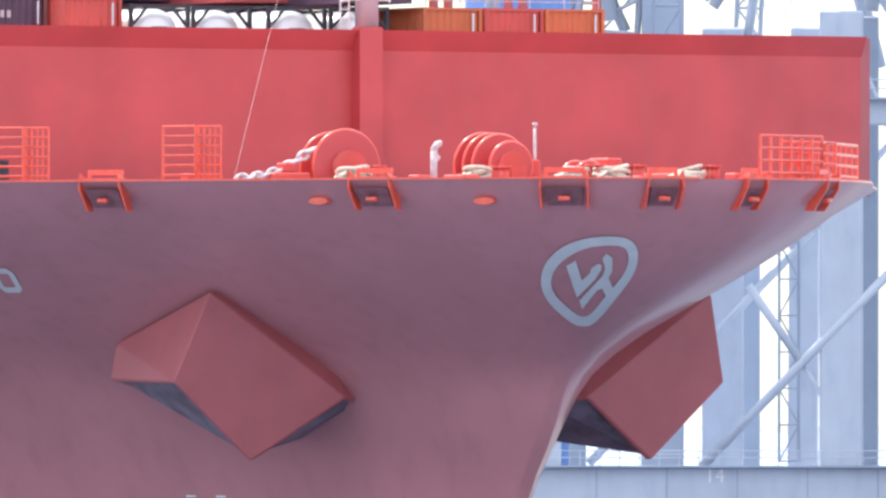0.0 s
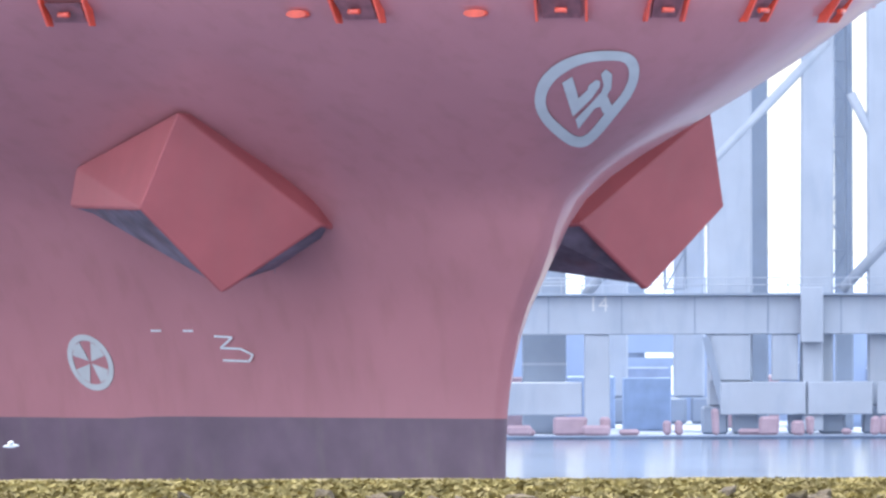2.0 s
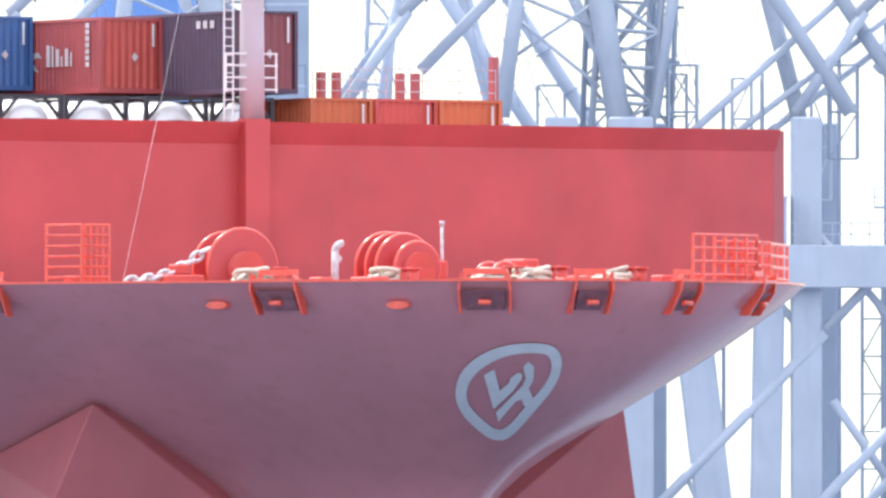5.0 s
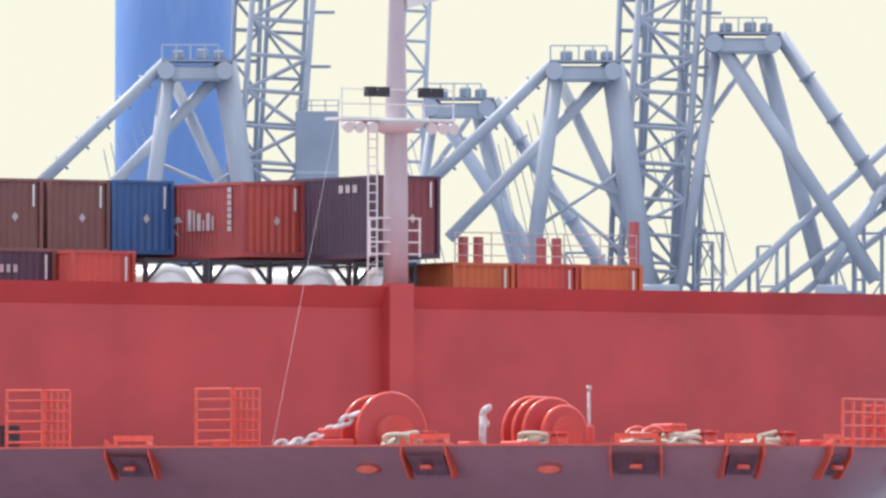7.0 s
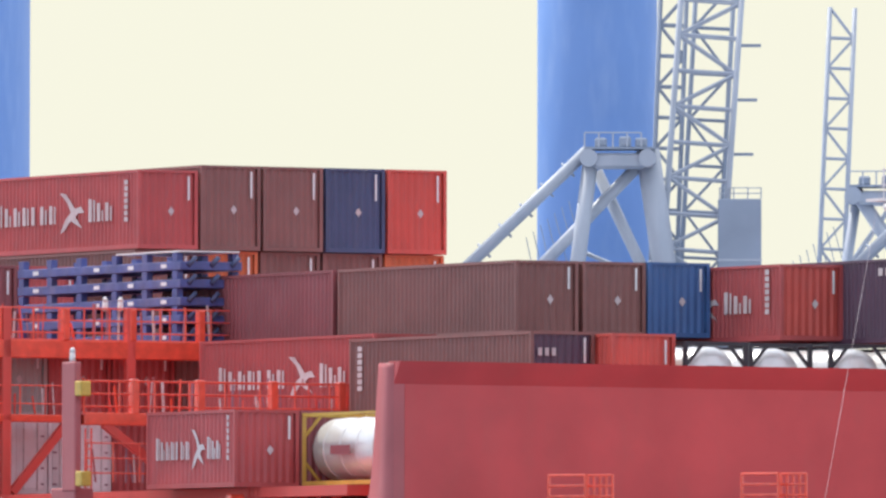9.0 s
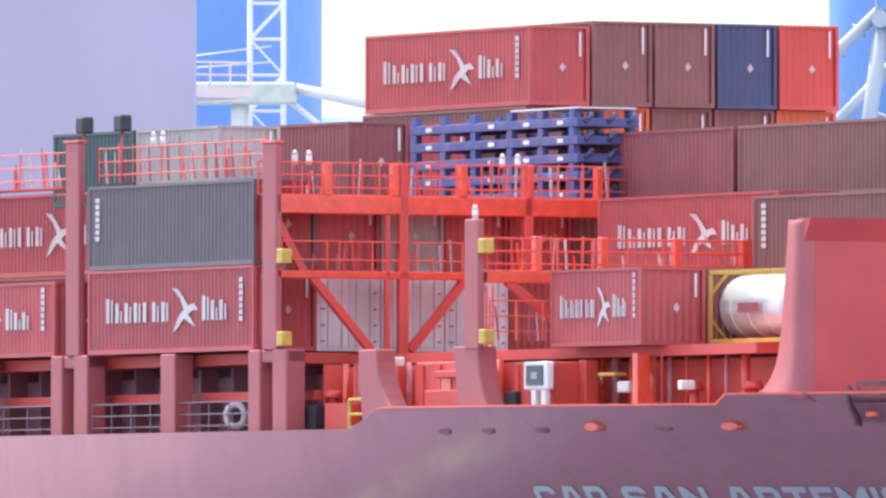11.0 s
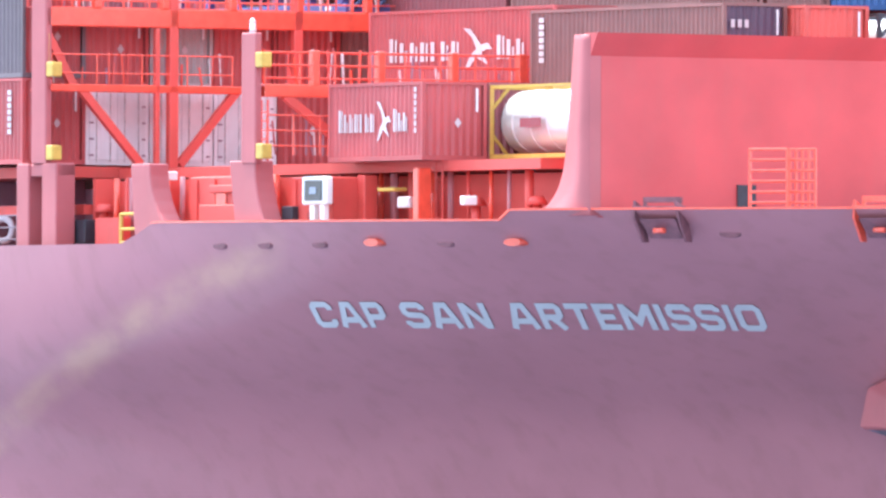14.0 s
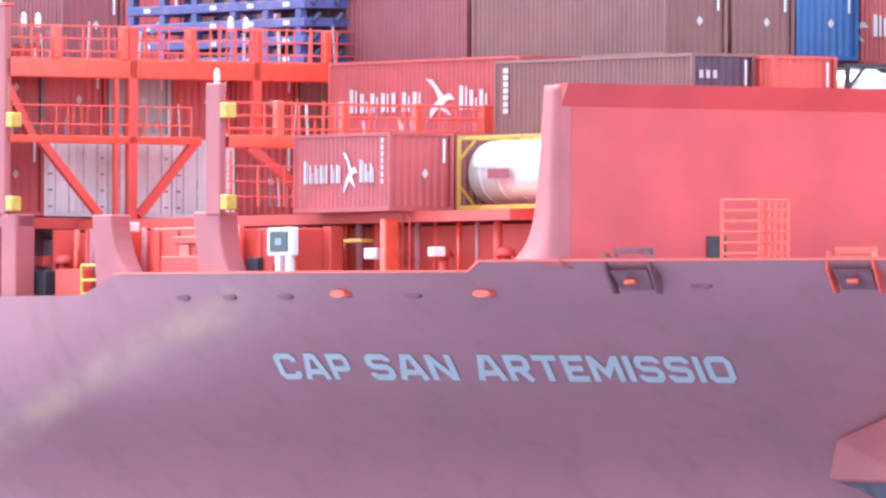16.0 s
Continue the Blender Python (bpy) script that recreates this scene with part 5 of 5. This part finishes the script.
def flat_racks():
    """A stack of folded blue flat racks with a pale top."""
    top = tagged(new("flat_rack_stack"), "stack of folded blue steel flat racks on deck", "flat rack")
    mat = CONTAINER["navy"]
    blue = material("flat_rack_blue", (0.07, 0.09, 0.27), 0.5, vary=0.25, scale=2, stain=(0.25, 0.2, 0.25))
    for k in range(5):
        z = .62 * k
        deckp = part("rack_floor", boxes(((0, 0, z), (12.0, 2.44, z + .3))), blue, top, bevel=0.02)
        for x in (0.1, 2.2, 4.4, 7.0, 9.2, 11.4):
            for y in (0, 2.2):
                part("rack_post", boxes(((x, y, z + .303), (x + .35, y + .24, z + .6))), blue, deckp)
        for x in (1.2, 5.7, 8.2, 10.6):
            part("rack_label", boxes(((x, -.015, z + .08), (x + .4, -.003, z + .22))), LETTER, deckp)
        for y in (.3, 1.2, 2.0):
            bm = bmesh.new()
            tube(bm, (12.02, y, z + .15), (12.02, y + .3, z + .45), .09, 8)
            part("rack_fitting", bm, mat, deckp)
    part("rack_top", boxes(((7.2, .05, 3.103), (11.9, 2.4, 3.16))), WHITE, top)
    return aboard(top, pose(-32.3 - 12.0, -11.1, DECK + 7.33))


flat_racks()


# ---- the far shore: quay, cranes, columns ----
FAR = 754.0


def members(name, rows, mat, parent, d=0.0, label=""):
    """Each row is one round or square member: x, z, x, z, thickness, and its depth behind the quay edge."""
    for x0, z0, x1, z1, w, dy in rows:
        bm = bmesh.new()
        tube(bm, (x0, dy, z0), (x1, dy, z1), w / 2, 10)
        part(name, bm, mat, parent, label)


def lattice(name, x0, z0, x1, z1, wide, deep, step, mat, parent, dy=0.0, r=0.10):
    """A square lattice boom from one point to another."""
    p, q = Vector((x0, dy, z0)), Vector((x1, dy, z1))
    d = (q - p)
    n = max(2, int(d.length / step))
    s = d.normalized().cross(Vector((0, 1, 0))) * wide / 2
    o = Vector((0, deep / 2, 0))
    bm = bmesh.new()
    for a in (-1, 1):
        for b in (-1, 1):
            tube(bm, p + a * s + b * o, q + a * s + b * o, r * 1.5, 8)
    for i in range(n):
        u, v = p + d * i / n, p + d * (i + 1) / n
        for b in (-1, 1):
            k = 1 if i % 2 else -1
            tube(bm, u - k * s + b * o, v + k * s + b * o, r * .8, 6)
            tube(bm, u - s + b * o, u + s + b * o, r * .8, 6)
        for a in (-1, 1):
            tube(bm, u + a * s - o, v + a * s + o, r * .8, 6)
            tube(bm, u + a * s - o, u + a * s + o, r * .8, 6)
    return part(name, bm, mat, parent)


def ladder_tower(x, z0, z1, parent, mat, dy=0.0, w=1.5):
    bm = bmesh.new()
    for a in (0, w):
        for b in (0, w):
            tube(bm, (x + a, dy + b, z0), (x + a, dy + b, z1), .07, 6)
    n = max(1, int((z1 - z0) / 1.8))
    for i in range(n + 1):
        z = z0 + (z1 - z0) * i / n
        for p, q in (((x, dy, z), (x + w, dy, z)), ((x, dy + w, z), (x + w, dy + w, z))):
            tube(bm, p, q, .05, 6)
        if i < n:
            tube(bm, (x + (w if i % 2 else 0), dy, z), (x + (0 if i % 2 else w), dy, z + (z1 - z0) / n), .05, 6)
    return part("stair_tower", bm, mat, parent)


def quay():
    bm = bmesh.new()
    box(bm, (-900, FAR + 1, -6), (900, FAR + 60, 0.15))
    tagged(new("quay", mesh("quay", bm, CONCRETE)), "grey-blue concrete quay along the far shore", "quay", kind="structure")
    bm = bmesh.new()
    box(bm, (-900, FAR + 60.5, -6), (900, 3500, 0.05))
    tagged(new("terminal_yard", mesh("terminal_yard", bm, CONCRETE)), "hazy flat terminal yard", "yard", kind="structure")
    rnd = random.Random(9)
    x = -60.0
    # box colours washed pale and blue, distance haze included
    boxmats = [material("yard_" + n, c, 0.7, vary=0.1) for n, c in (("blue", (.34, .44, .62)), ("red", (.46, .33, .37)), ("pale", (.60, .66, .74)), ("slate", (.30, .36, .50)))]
    while x < 90:                        # low stacks and machines on the quay
        w, h = rnd.choice((2.4, 6.1, 3.0)), rnd.choice((1.2, 2.2, 2.6))
        bm = boxes(((0, 0, 0), (w, 2.4, h)))
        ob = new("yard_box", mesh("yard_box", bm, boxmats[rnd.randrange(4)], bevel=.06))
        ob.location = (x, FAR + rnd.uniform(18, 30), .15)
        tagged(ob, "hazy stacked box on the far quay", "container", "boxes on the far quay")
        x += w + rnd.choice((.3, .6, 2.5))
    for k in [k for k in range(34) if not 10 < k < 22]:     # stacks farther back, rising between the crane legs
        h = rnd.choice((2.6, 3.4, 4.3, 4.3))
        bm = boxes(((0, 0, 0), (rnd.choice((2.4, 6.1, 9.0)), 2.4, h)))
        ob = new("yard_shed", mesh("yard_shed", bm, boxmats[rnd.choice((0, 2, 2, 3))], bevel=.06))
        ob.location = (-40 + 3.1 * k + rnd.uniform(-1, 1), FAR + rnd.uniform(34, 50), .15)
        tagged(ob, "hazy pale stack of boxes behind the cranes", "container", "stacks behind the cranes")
    # long pale shed closing the yard, with a light slit and open bays
    shed = tagged(new("terminal_shed"), "long hazy pale blue terminal shed behind the far quay", "shed")
    # haze mixed into the shed's blue as well
    pale = material("shed_haze_blue", (.36, .44, .60), 0.7, vary=0.1, scale=0.3, stain=(.30, .34, .46))
    xs = (-70.0, 6.87, 9.95, 10.57, 11.6, 13.9, 14.25, 18.5, 19.15, 22.6, 24.2, 90.0)
    for i, (a, b) in enumerate(zip(xs, xs[1:])):
        gaps = {1: ((3.42, 3.68),), 2: ((1.5, 3.0), (3.42, 3.68)), 3: ((3.42, 3.66),), 5: ((3.42, 3.7),), 7: ((2.35, 2.6), (3.3, 3.65)), 9: ((2.3, 2.55), (3.35, 3.7))}.get(i, ())
        z = 0.06
        for lo, hi in gaps + ((5.4, 5.4),):
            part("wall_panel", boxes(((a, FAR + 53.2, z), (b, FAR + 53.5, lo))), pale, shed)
            z = hi
    for a, b, lo, hi in ((6.9, 9.8, 1.55, 2.95), (12.0, 13.4, 1.2, 2.4), (15.2, 18.2, 2.2, 3.2), (20.0, 22.3, 1.4, 2.9)):
        bay = part("bay_door", boxes(((a, FAR + 53.1, lo), (b, FAR + 53.197, hi))), boxmats[3], shed, "slate blue roller door")
        part("door_rail", boxes(((a, FAR + 53.05, hi - .1), (b, FAR + 53.097, hi))), boxmats[2], bay)
    bm = boxes(((-900, FAR + .7, -1), (900, FAR + .997, .10)))
    tagged(new("quay_wall", mesh("quay_wall", bm, material("quay_wet_wall", (0.10, 0.14, 0.22), 0.6, vary=0.3, scale=0.8))), "dark wet face of the quay wall", "quay", kind="structure")
    for k in range(34):                 # red fenders along the edge
        bm = boxes(((0, 0, 0), (rnd.uniform(.3, 1.6), .5, rnd.choice((.3, .5, .7, .9, 1.3)))))
        for v in bm.verts:
            v.co.x += rnd.uniform(-.12, .12) * v.co.z
        ob = new("quay_fender", mesh("quay_fender", bm, boxmats[1], bevel=.12))
        ob.location = (-4 + 1.25 * k + rnd.uniform(-.5, .5), FAR + rnd.uniform(1.2, 3.0), .152)
        tagged(ob, "dull red fender block on the quay edge", "fender", "quay fenders")


LEGS = ((.5, 1.5, .5, 30, 2.2), (4.7, 1.5, 4.9, 30, 1.6))
BRACES = ((-6.6, 6.9, 5.3, 19.2, .5, .2), (-4.2, 16.1, -1.5, 12.2, .45, .3), (-1.4, 12.0, 1.6, 7.2, .25, .3), (5.2, 19.4, 12.2, 27.0, .45, .2), (-.4, 19.0, -6.0, 25.5, .4, .4), (1.0, 28.5, 4.6, 20.2, .3, .6))
LEAN = ((.4, 1.5, .4, 30, 2.2), (5.0, 6.4, 3.2, 21.6, 1.8), (6.9, 6.9, 7.2, 21.6, 1.5), (9.0, 1.5, 9.0, 30, 1.5))
LEANBRACES = ((-2.0, 7.1, 9.9, 19.4, .55, .2), (-1.5, 16.7, 0.6, 12.6, .5, .3), (3.0, 12.6, 5.4, 7.2, .25, .3), (6.0, 7.2, 13.0, 14.6, .55, .2), (9.2, 19.0, 4.2, 25.0, .4, .4), (10.0, 19.6, 15.5, 25.4, .5, .2))


def crane(x, flip=1, boom=True, deep=6.0, head=41.0, legs=LEGS, braces=BRACES):
    """A ship-to-shore crane seen from the water: portal below, A-frame and stays above."""
    c = tagged(new("quay_crane"), "hazy pale blue steel ship-to-shore gantry crane on the quay", "crane", "quay cranes")
    c.location = (x, FAR + deep, 0)
    f = flip
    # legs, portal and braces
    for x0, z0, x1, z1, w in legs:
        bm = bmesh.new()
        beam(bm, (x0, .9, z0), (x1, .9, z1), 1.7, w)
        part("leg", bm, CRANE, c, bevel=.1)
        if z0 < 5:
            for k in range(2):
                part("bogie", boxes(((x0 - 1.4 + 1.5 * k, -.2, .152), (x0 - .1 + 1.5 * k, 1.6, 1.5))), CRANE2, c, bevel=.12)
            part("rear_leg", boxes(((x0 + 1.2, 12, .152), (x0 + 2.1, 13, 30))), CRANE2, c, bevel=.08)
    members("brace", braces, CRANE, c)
    part("tie_beam", boxes(((-1.2, .2, 24.2), (6.8, 1.6, 25.6))), CRANE, c, bevel=.08)
    part("machinery_cabin", boxes(((5.7, -1.2, 23.7), (7.7, -.1, 25.8))), WHITE, c, bevel=.08)
    bm = bmesh.new()
    for k in range(6):
        tube(bm, (-2.2 + 1.7 * k, -.2, 25.6), (-2.2 + 1.7 * k, -.2, 26.5), .04, 6)
    for z in (26.05, 26.5):
        tube(bm, (-2.2, -.2, z), (6.3, -.2, z), .04, 6)
    part("tie_rail", bm, CRANE, c)
    part("tie_walkway", boxes(((-2.2, -.5, 25.5), (6.4, .19, 25.6))), CRANE2, c)
    ladder_tower(-2.6, 7.2, 22, c, CRANE2, 4.0, 1.0)
    # A-frame
    a = Vector((3.2, 0, head))
    if f < 0:                           # forestays run down to the other side
        members("a_frame", ((a.x, a.z, a.x + 8.0, a.z - 12.2, .75, 1), (a.x + 3.3, a.z, a.x + 11.4, a.z - 12.4, .75, 2), (a.x + 2.5, a.z - .5, a.x + 5.6, a.z - 12.6, .85, 3),
                            (a.x + .2, a.z - .6, a.x - 1.6, a.z - 12.4, .55, 2), (a.x + 2.2, a.z - .6, a.x - 3.6, a.z - 9.0, .3, 4)), CRANE, c)
    else:
        members("a_frame", ((a.x, a.z, a.x - f * 6.2, 35.0, .62, 1), (a.x + f * 2.9, a.z - .3, a.x - f * 5.2, 32.3, .62, 2), (a.x + f * 2.9, a.z, a.x + f * 4.6, 29.5, 1.25, 2), (a.x + f * .1, a.z - .5, a.x - f * 1.2, 30, .8, 1), (a.x - f * .4, a.z - 5.0, a.x + f * 3.2, a.z - 6.5, .22, 2), (a.x - f * .9, a.z - 8.2, a.x + f * 3.9, a.z - 5.0, .2, 2), (a.x + f * 3.6, a.z - 9.5, a.x - f * .6, a.z - 6.0, .2, 2),
                        (a.x + f * .4, a.z - 1.0, a.x + f * 5.6, 29.0, .6, 3), (a.x - f * 5.8, 35.2, a.x - f * 9.2, 30.2, .6, 1)), CRANE, c)
    bm = bmesh.new()                    # head: a beam between two elbows
    box(bm, (a.x + .2, .4, a.z - .95), (a.x + 2.8, 2.2, a.z - .2))
    part("apex_head", bm, CRANE, c, bevel=.12)
    for k in (0, 2.9):
        bm = bmesh.new()
        tube(bm, (a.x + k, .2, a.z - .45), (a.x + k, 2.6, a.z - .45), .44, 16)
        part("elbow", bm, CRANE, c)
    part("platform", boxes(((a.x - .2, .2, a.z - .02), (a.x + 3.3, 2.4, a.z + .1))), CRANE2, c)
    for k in range(5):                  # flanges along the stays
        t = (k + 1) / 6
        s = 1 if f > 0 else -1
        p, q = ((a.x, a.z), (a.x - 6.2, 35.0)) if f > 0 else ((a.x + 3.3, a.z), (a.x + 11.4, a.z - 12.4))
        x, z = p[0] + (q[0] - p[0]) * t, p[1] + (q[1] - p[1]) * t
        d = Vector((q[0] - p[0], 0, q[1] - p[1])).normalized() * .06
        bm = bmesh.new()
        tube(bm, Vector((x, 1.5, z)) - d, Vector((x, 1.5, z)) + d, .46, 12)
        part("flange", bm, CRANE2, c)
    if f < 0:
        lattice("mast_tower", a.x - 1.4, 28, a.x - .5, 50, 1.3, 1.3, 1.5, CRANE, c, 5.5, .08)
    f = 1
    for k in (.3, 1.5, 2.3):
        part("sheave_block", boxes(((a.x + k, .6, a.z + .103), (a.x + k + .6, 1.6, a.z + .103 + .35 * (1 + k % 1)))), CRANE2, c, bevel=.08)
    bm = bmesh.new()
    for k in range(5):
        tube(bm, (a.x + f * (-.2 + .7 * k), .3, a.z), (a.x + f * (-.2 + .7 * k), .3, a.z + .8), .04, 6)
    tube(bm, (a.x - f * .2, .3, a.z + .8), (a.x + f * 2.6, .3, a.z + .8), .04, 6)
    part("apex_rail", bm, CRANE, c)
    if boom:
        lattice("boom", a.x + 4.7, 29, a.x + 6.3, 52, 3.0, 2.2, 1.7, CRANE, c, 3.5)
        lattice("boom_inner", a.x + 3.5, 29, a.x + 4.3, 52, 1.3, 2.0, 1.5, CRANE2, c, 6.5, .08)
        lattice("boom_far_side", a.x + 5.2, 29, a.x + 6.4, 52, 1.9, 1.4, 2.3, CRANE2, c, 9.5, .08)
        for k in range(7):              # landings on the boom
            z = 30 + 2.7 * k
            part("landing", boxes(((a.x + 6.2 + .07 * 2.7 * k, 3.0, z), (a.x + 7.4 + .07 * 2.7 * k, 4.0, z + .12))), CRANE2, c)
    ladder_tower(a.x + f * 7.0, 28, 32.6, c, CRANE2, 2.0, 1.4)
    for k in range(7):
        bm = bmesh.new()
        tube(bm, (a.x - f * (1.0 + .35 * k), 2.4, 38.5 - .3 * k), (a.x + f * (1.2 - .5 * k), 2.4, 30.5), .025, 5)
        part("stay_cable", bm, CRANE2, c)
    return c


def sill():
    """The long lower girder that ties the crane feet, with its railing and a painted number."""
    g = tagged(new("portal_girder"), "long hazy pale blue lower girder of the quay cranes with railing", "girder")
    g.location = (0, FAR + 5, 0)
    part("girder", boxes(((-60, 0, 5.0), (60, 1.0, 6.9))), CRANE, g, bevel=.05)
    part("walkway", boxes(((-60, -.6, 6.903), (60, 1.0, 7.0))), CRANE2, g)
    bm = bmesh.new()
    for k in range(121):
        tube(bm, (-60 + k, -.55, 7.0), (-60 + k, -.55, 7.75), .03, 5)
    for z in (7.4, 7.75):
        tube(bm, (-60, -.55, z), (60, -.55, z), .03, 5)
    part("railing", bm, CRANE, g)
    bm = lettering("14", 1.0)
    for v in bm.verts:
        v.co = Vector((5.3 + v.co.x, -.02, 6.15 + v.co.y))
    part("number", bm, WHITE, g)
    for a, b, lo in ((-31, -29, 2.0), (-15, -13, 2.0), (-1, 1, 2.0), (5.1, 6.35, .2), (11.2, 13.2, 2.75), (14.2, 15.5, 2.75), (15.7, 16.7, .3), (23, 25, 2.75), (40, 42, 2.0)):
        part("cross_panel", boxes(((a, .1, lo), (b, .9, 4.997))), CRANE, g, bevel=.05)
    for a, b in ((11.7, 15.85), (15.95, 19.1), (19.3, 21.7), (21.9, 60.0)):
        part("lower_beam", boxes(((a, -.2, 1.1), (b, .08, 2.7))), CRANE, g, bevel=.05)
    part("lower_beam", boxes(((-60, .2, 1.1), (5.0, .8, 2.7))), CRANE, g, bevel=.05)
    part("post_sleeve", boxes(((15.6, -.65, 4.6), (16.7, -.003, 7.3))), CRANE, g, "hazy pale blue steel sleeve on the girder", bevel=.04)
    for x in np.arange(-57.0, 60.0, 3.55):      # plate joints along the web
        part("web_joint", boxes(((x, -.03, 5.05), (x + .06, -.003, 6.85))), CRANE2, g)
    bm = bmesh.new()
    beam(bm, (11.0, .0, 4.9), (11.9, .0, 1.3), .3, .35)
    part("knee_brace", bm, CRANE2, g)


def columns():
    for x, y, r, h in ((-4.0, FAR + 30, 3.05, 75), (-41.0, FAR + 60, 6.8, 80), (-31.5, FAR + 95, 4.6, 38.5)):
        bm = bmesh.new()
        tube(bm, (0, 0, .1), (0, 0, h), r, 48)
        ob = new("blue_column", mesh("blue_column", bm, COLUMN))
        ob.location = (x, y, 0)
        tagged(ob, "tall smooth blue steel column on the far shore", "column", "blue columns")
    tower = tagged(new("hoist_tower"), "hazy grey-blue square hoist tower with a railed roof", "tower")
    tower.location = (0, FAR + 8, 0)
    part("shaft", boxes(((2.1, 0, .152), (4.25, 2.2, 38.6))), CRANE2, tower, bevel=.06)
    for k in range(9):
        part("panel_joint", boxes(((2.08, -.03, 4.0 * k + 3.5), (4.27, -.003, 4.0 * k + 3.62))), CRANE, tower)
    for x in (2.15, 2.85, 3.55, 4.2):
        part("roof_post", boxes(((x, .1, 38.6), (x + .06, .16, 39.15))), CRANE, tower)
    for z in (38.85, 39.12):
        part("roof_rail", boxes(((2.15, .1, z), (4.25, .16, z + .05))), CRANE, tower)
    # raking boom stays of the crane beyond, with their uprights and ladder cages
    beyond = tagged(new("boom_support"), "raking hazy pale blue stays of a lowered crane boom", "crane", "quay cranes")
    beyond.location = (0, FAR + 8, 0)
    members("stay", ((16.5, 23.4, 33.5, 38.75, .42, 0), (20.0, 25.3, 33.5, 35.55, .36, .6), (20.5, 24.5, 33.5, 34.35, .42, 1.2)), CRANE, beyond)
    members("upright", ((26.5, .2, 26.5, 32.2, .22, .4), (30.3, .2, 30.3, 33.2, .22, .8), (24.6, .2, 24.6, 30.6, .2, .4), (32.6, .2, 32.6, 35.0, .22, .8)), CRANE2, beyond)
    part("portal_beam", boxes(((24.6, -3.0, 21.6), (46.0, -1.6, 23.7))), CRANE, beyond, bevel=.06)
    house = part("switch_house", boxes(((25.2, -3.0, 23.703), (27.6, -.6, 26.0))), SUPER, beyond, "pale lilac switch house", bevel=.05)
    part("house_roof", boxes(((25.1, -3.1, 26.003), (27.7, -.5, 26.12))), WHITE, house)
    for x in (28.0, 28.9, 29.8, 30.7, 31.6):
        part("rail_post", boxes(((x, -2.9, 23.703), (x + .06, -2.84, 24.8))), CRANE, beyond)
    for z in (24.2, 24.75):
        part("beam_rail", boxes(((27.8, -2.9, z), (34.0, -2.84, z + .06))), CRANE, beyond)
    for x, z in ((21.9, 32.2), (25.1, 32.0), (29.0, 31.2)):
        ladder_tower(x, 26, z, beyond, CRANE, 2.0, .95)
    c = tagged(new("lattice_mast"), "slim pale lattice mast on the far shore", "mast")
    c.location = (0, FAR + 20, 0)
    lattice("mast_lattice", -35.3, .2, -35.3, 60, 1.7, 1.5, 1.8, WHITE, c, 0, .07)
    b = tagged(new("jib_platform"), "pale yellow-green crane jib with railing", "crane jib")
    b.location = (0, FAR + 14, 0)
    part("jib", boxes(((-40.5, 0, 36.6), (-33.6, 1.5, 37.7))), material("jib_cream", (.62, .66, .56), .6, vary=.15), b, bevel=.1)
    members("jib_arm", ((-33.6, 37.4, -29.0, 36.4, .55, .8), (-34.2, 37.0, -31.2, 34.6, .3, .8), (-40.4, 38.8, -34.8, 39.5, .08, .2), (-40.4, 38.3, -34.8, 38.7, .08, .2), (-36.4, .2, -36.4, 36.6, .9, .8)), WHITE, b)


quay()
sill()
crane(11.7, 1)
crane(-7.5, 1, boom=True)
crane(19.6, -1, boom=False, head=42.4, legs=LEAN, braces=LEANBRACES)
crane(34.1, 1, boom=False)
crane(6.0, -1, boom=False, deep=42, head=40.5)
columns()


def gull():
    """A white gull on the wing."""
    g = tagged(new("gull"), "white gull gliding over the water", "bird")
    white = material("gull_white", (0.8, 0.8, 0.78), 0.8, vary=0.1)
    bm = bmesh.new()
    prof = ((-.2, .01), (-.13, .035), (0, .05), (.1, .04), (.15, .03), (.18, .02), (.21, .005))
    rows = [[bm.verts.new((x, r * math.cos(2 * math.pi * i / 10), r * math.sin(2 * math.pi * i / 10))) for i in range(10)] for x, r in prof]
    for a, b in zip(rows, rows[1:]):
        for i in range(10):
            bm.faces.new((a[i], a[(i + 1) % 10], b[(i + 1) % 10], b[i])).smooth = True
    part("body", bm, white, g)
    for s in (-1, 1):
        bm = bmesh.new()
        for dz in (0, .012):
            bm.faces.new([bm.verts.new((x, s * y, z + dz)) for x, y, z in ((.08, .04, .02), (.05, .22, .11), (-.06, .48, .06), (-.06, .22, .10), (-.06, .04, .02))])
        part("wing", bm, white, g)
    for ob in g.children:
        ob.data.transform(Matrix.Scale(0.72, 4))
    return g


bird = gull()


def gull_pose(t):
    return pose(-4.66 + 9.75 * (t - 2.4), 300.0, 6.94 + 0.44 * (t - 2.4), 0, -4, 0)


def motions():
    walk(bird, [(t, gull_pose(t)) for t in (0.0, 4.0, 8.0, 12.0, 16.0)])
    for ob, m in RIDERS:
        walk(ob, [(t, ship_pose(t) @ m) for t in (0.0, 4.0, 8.0, 12.0, 16.0)])


motions()
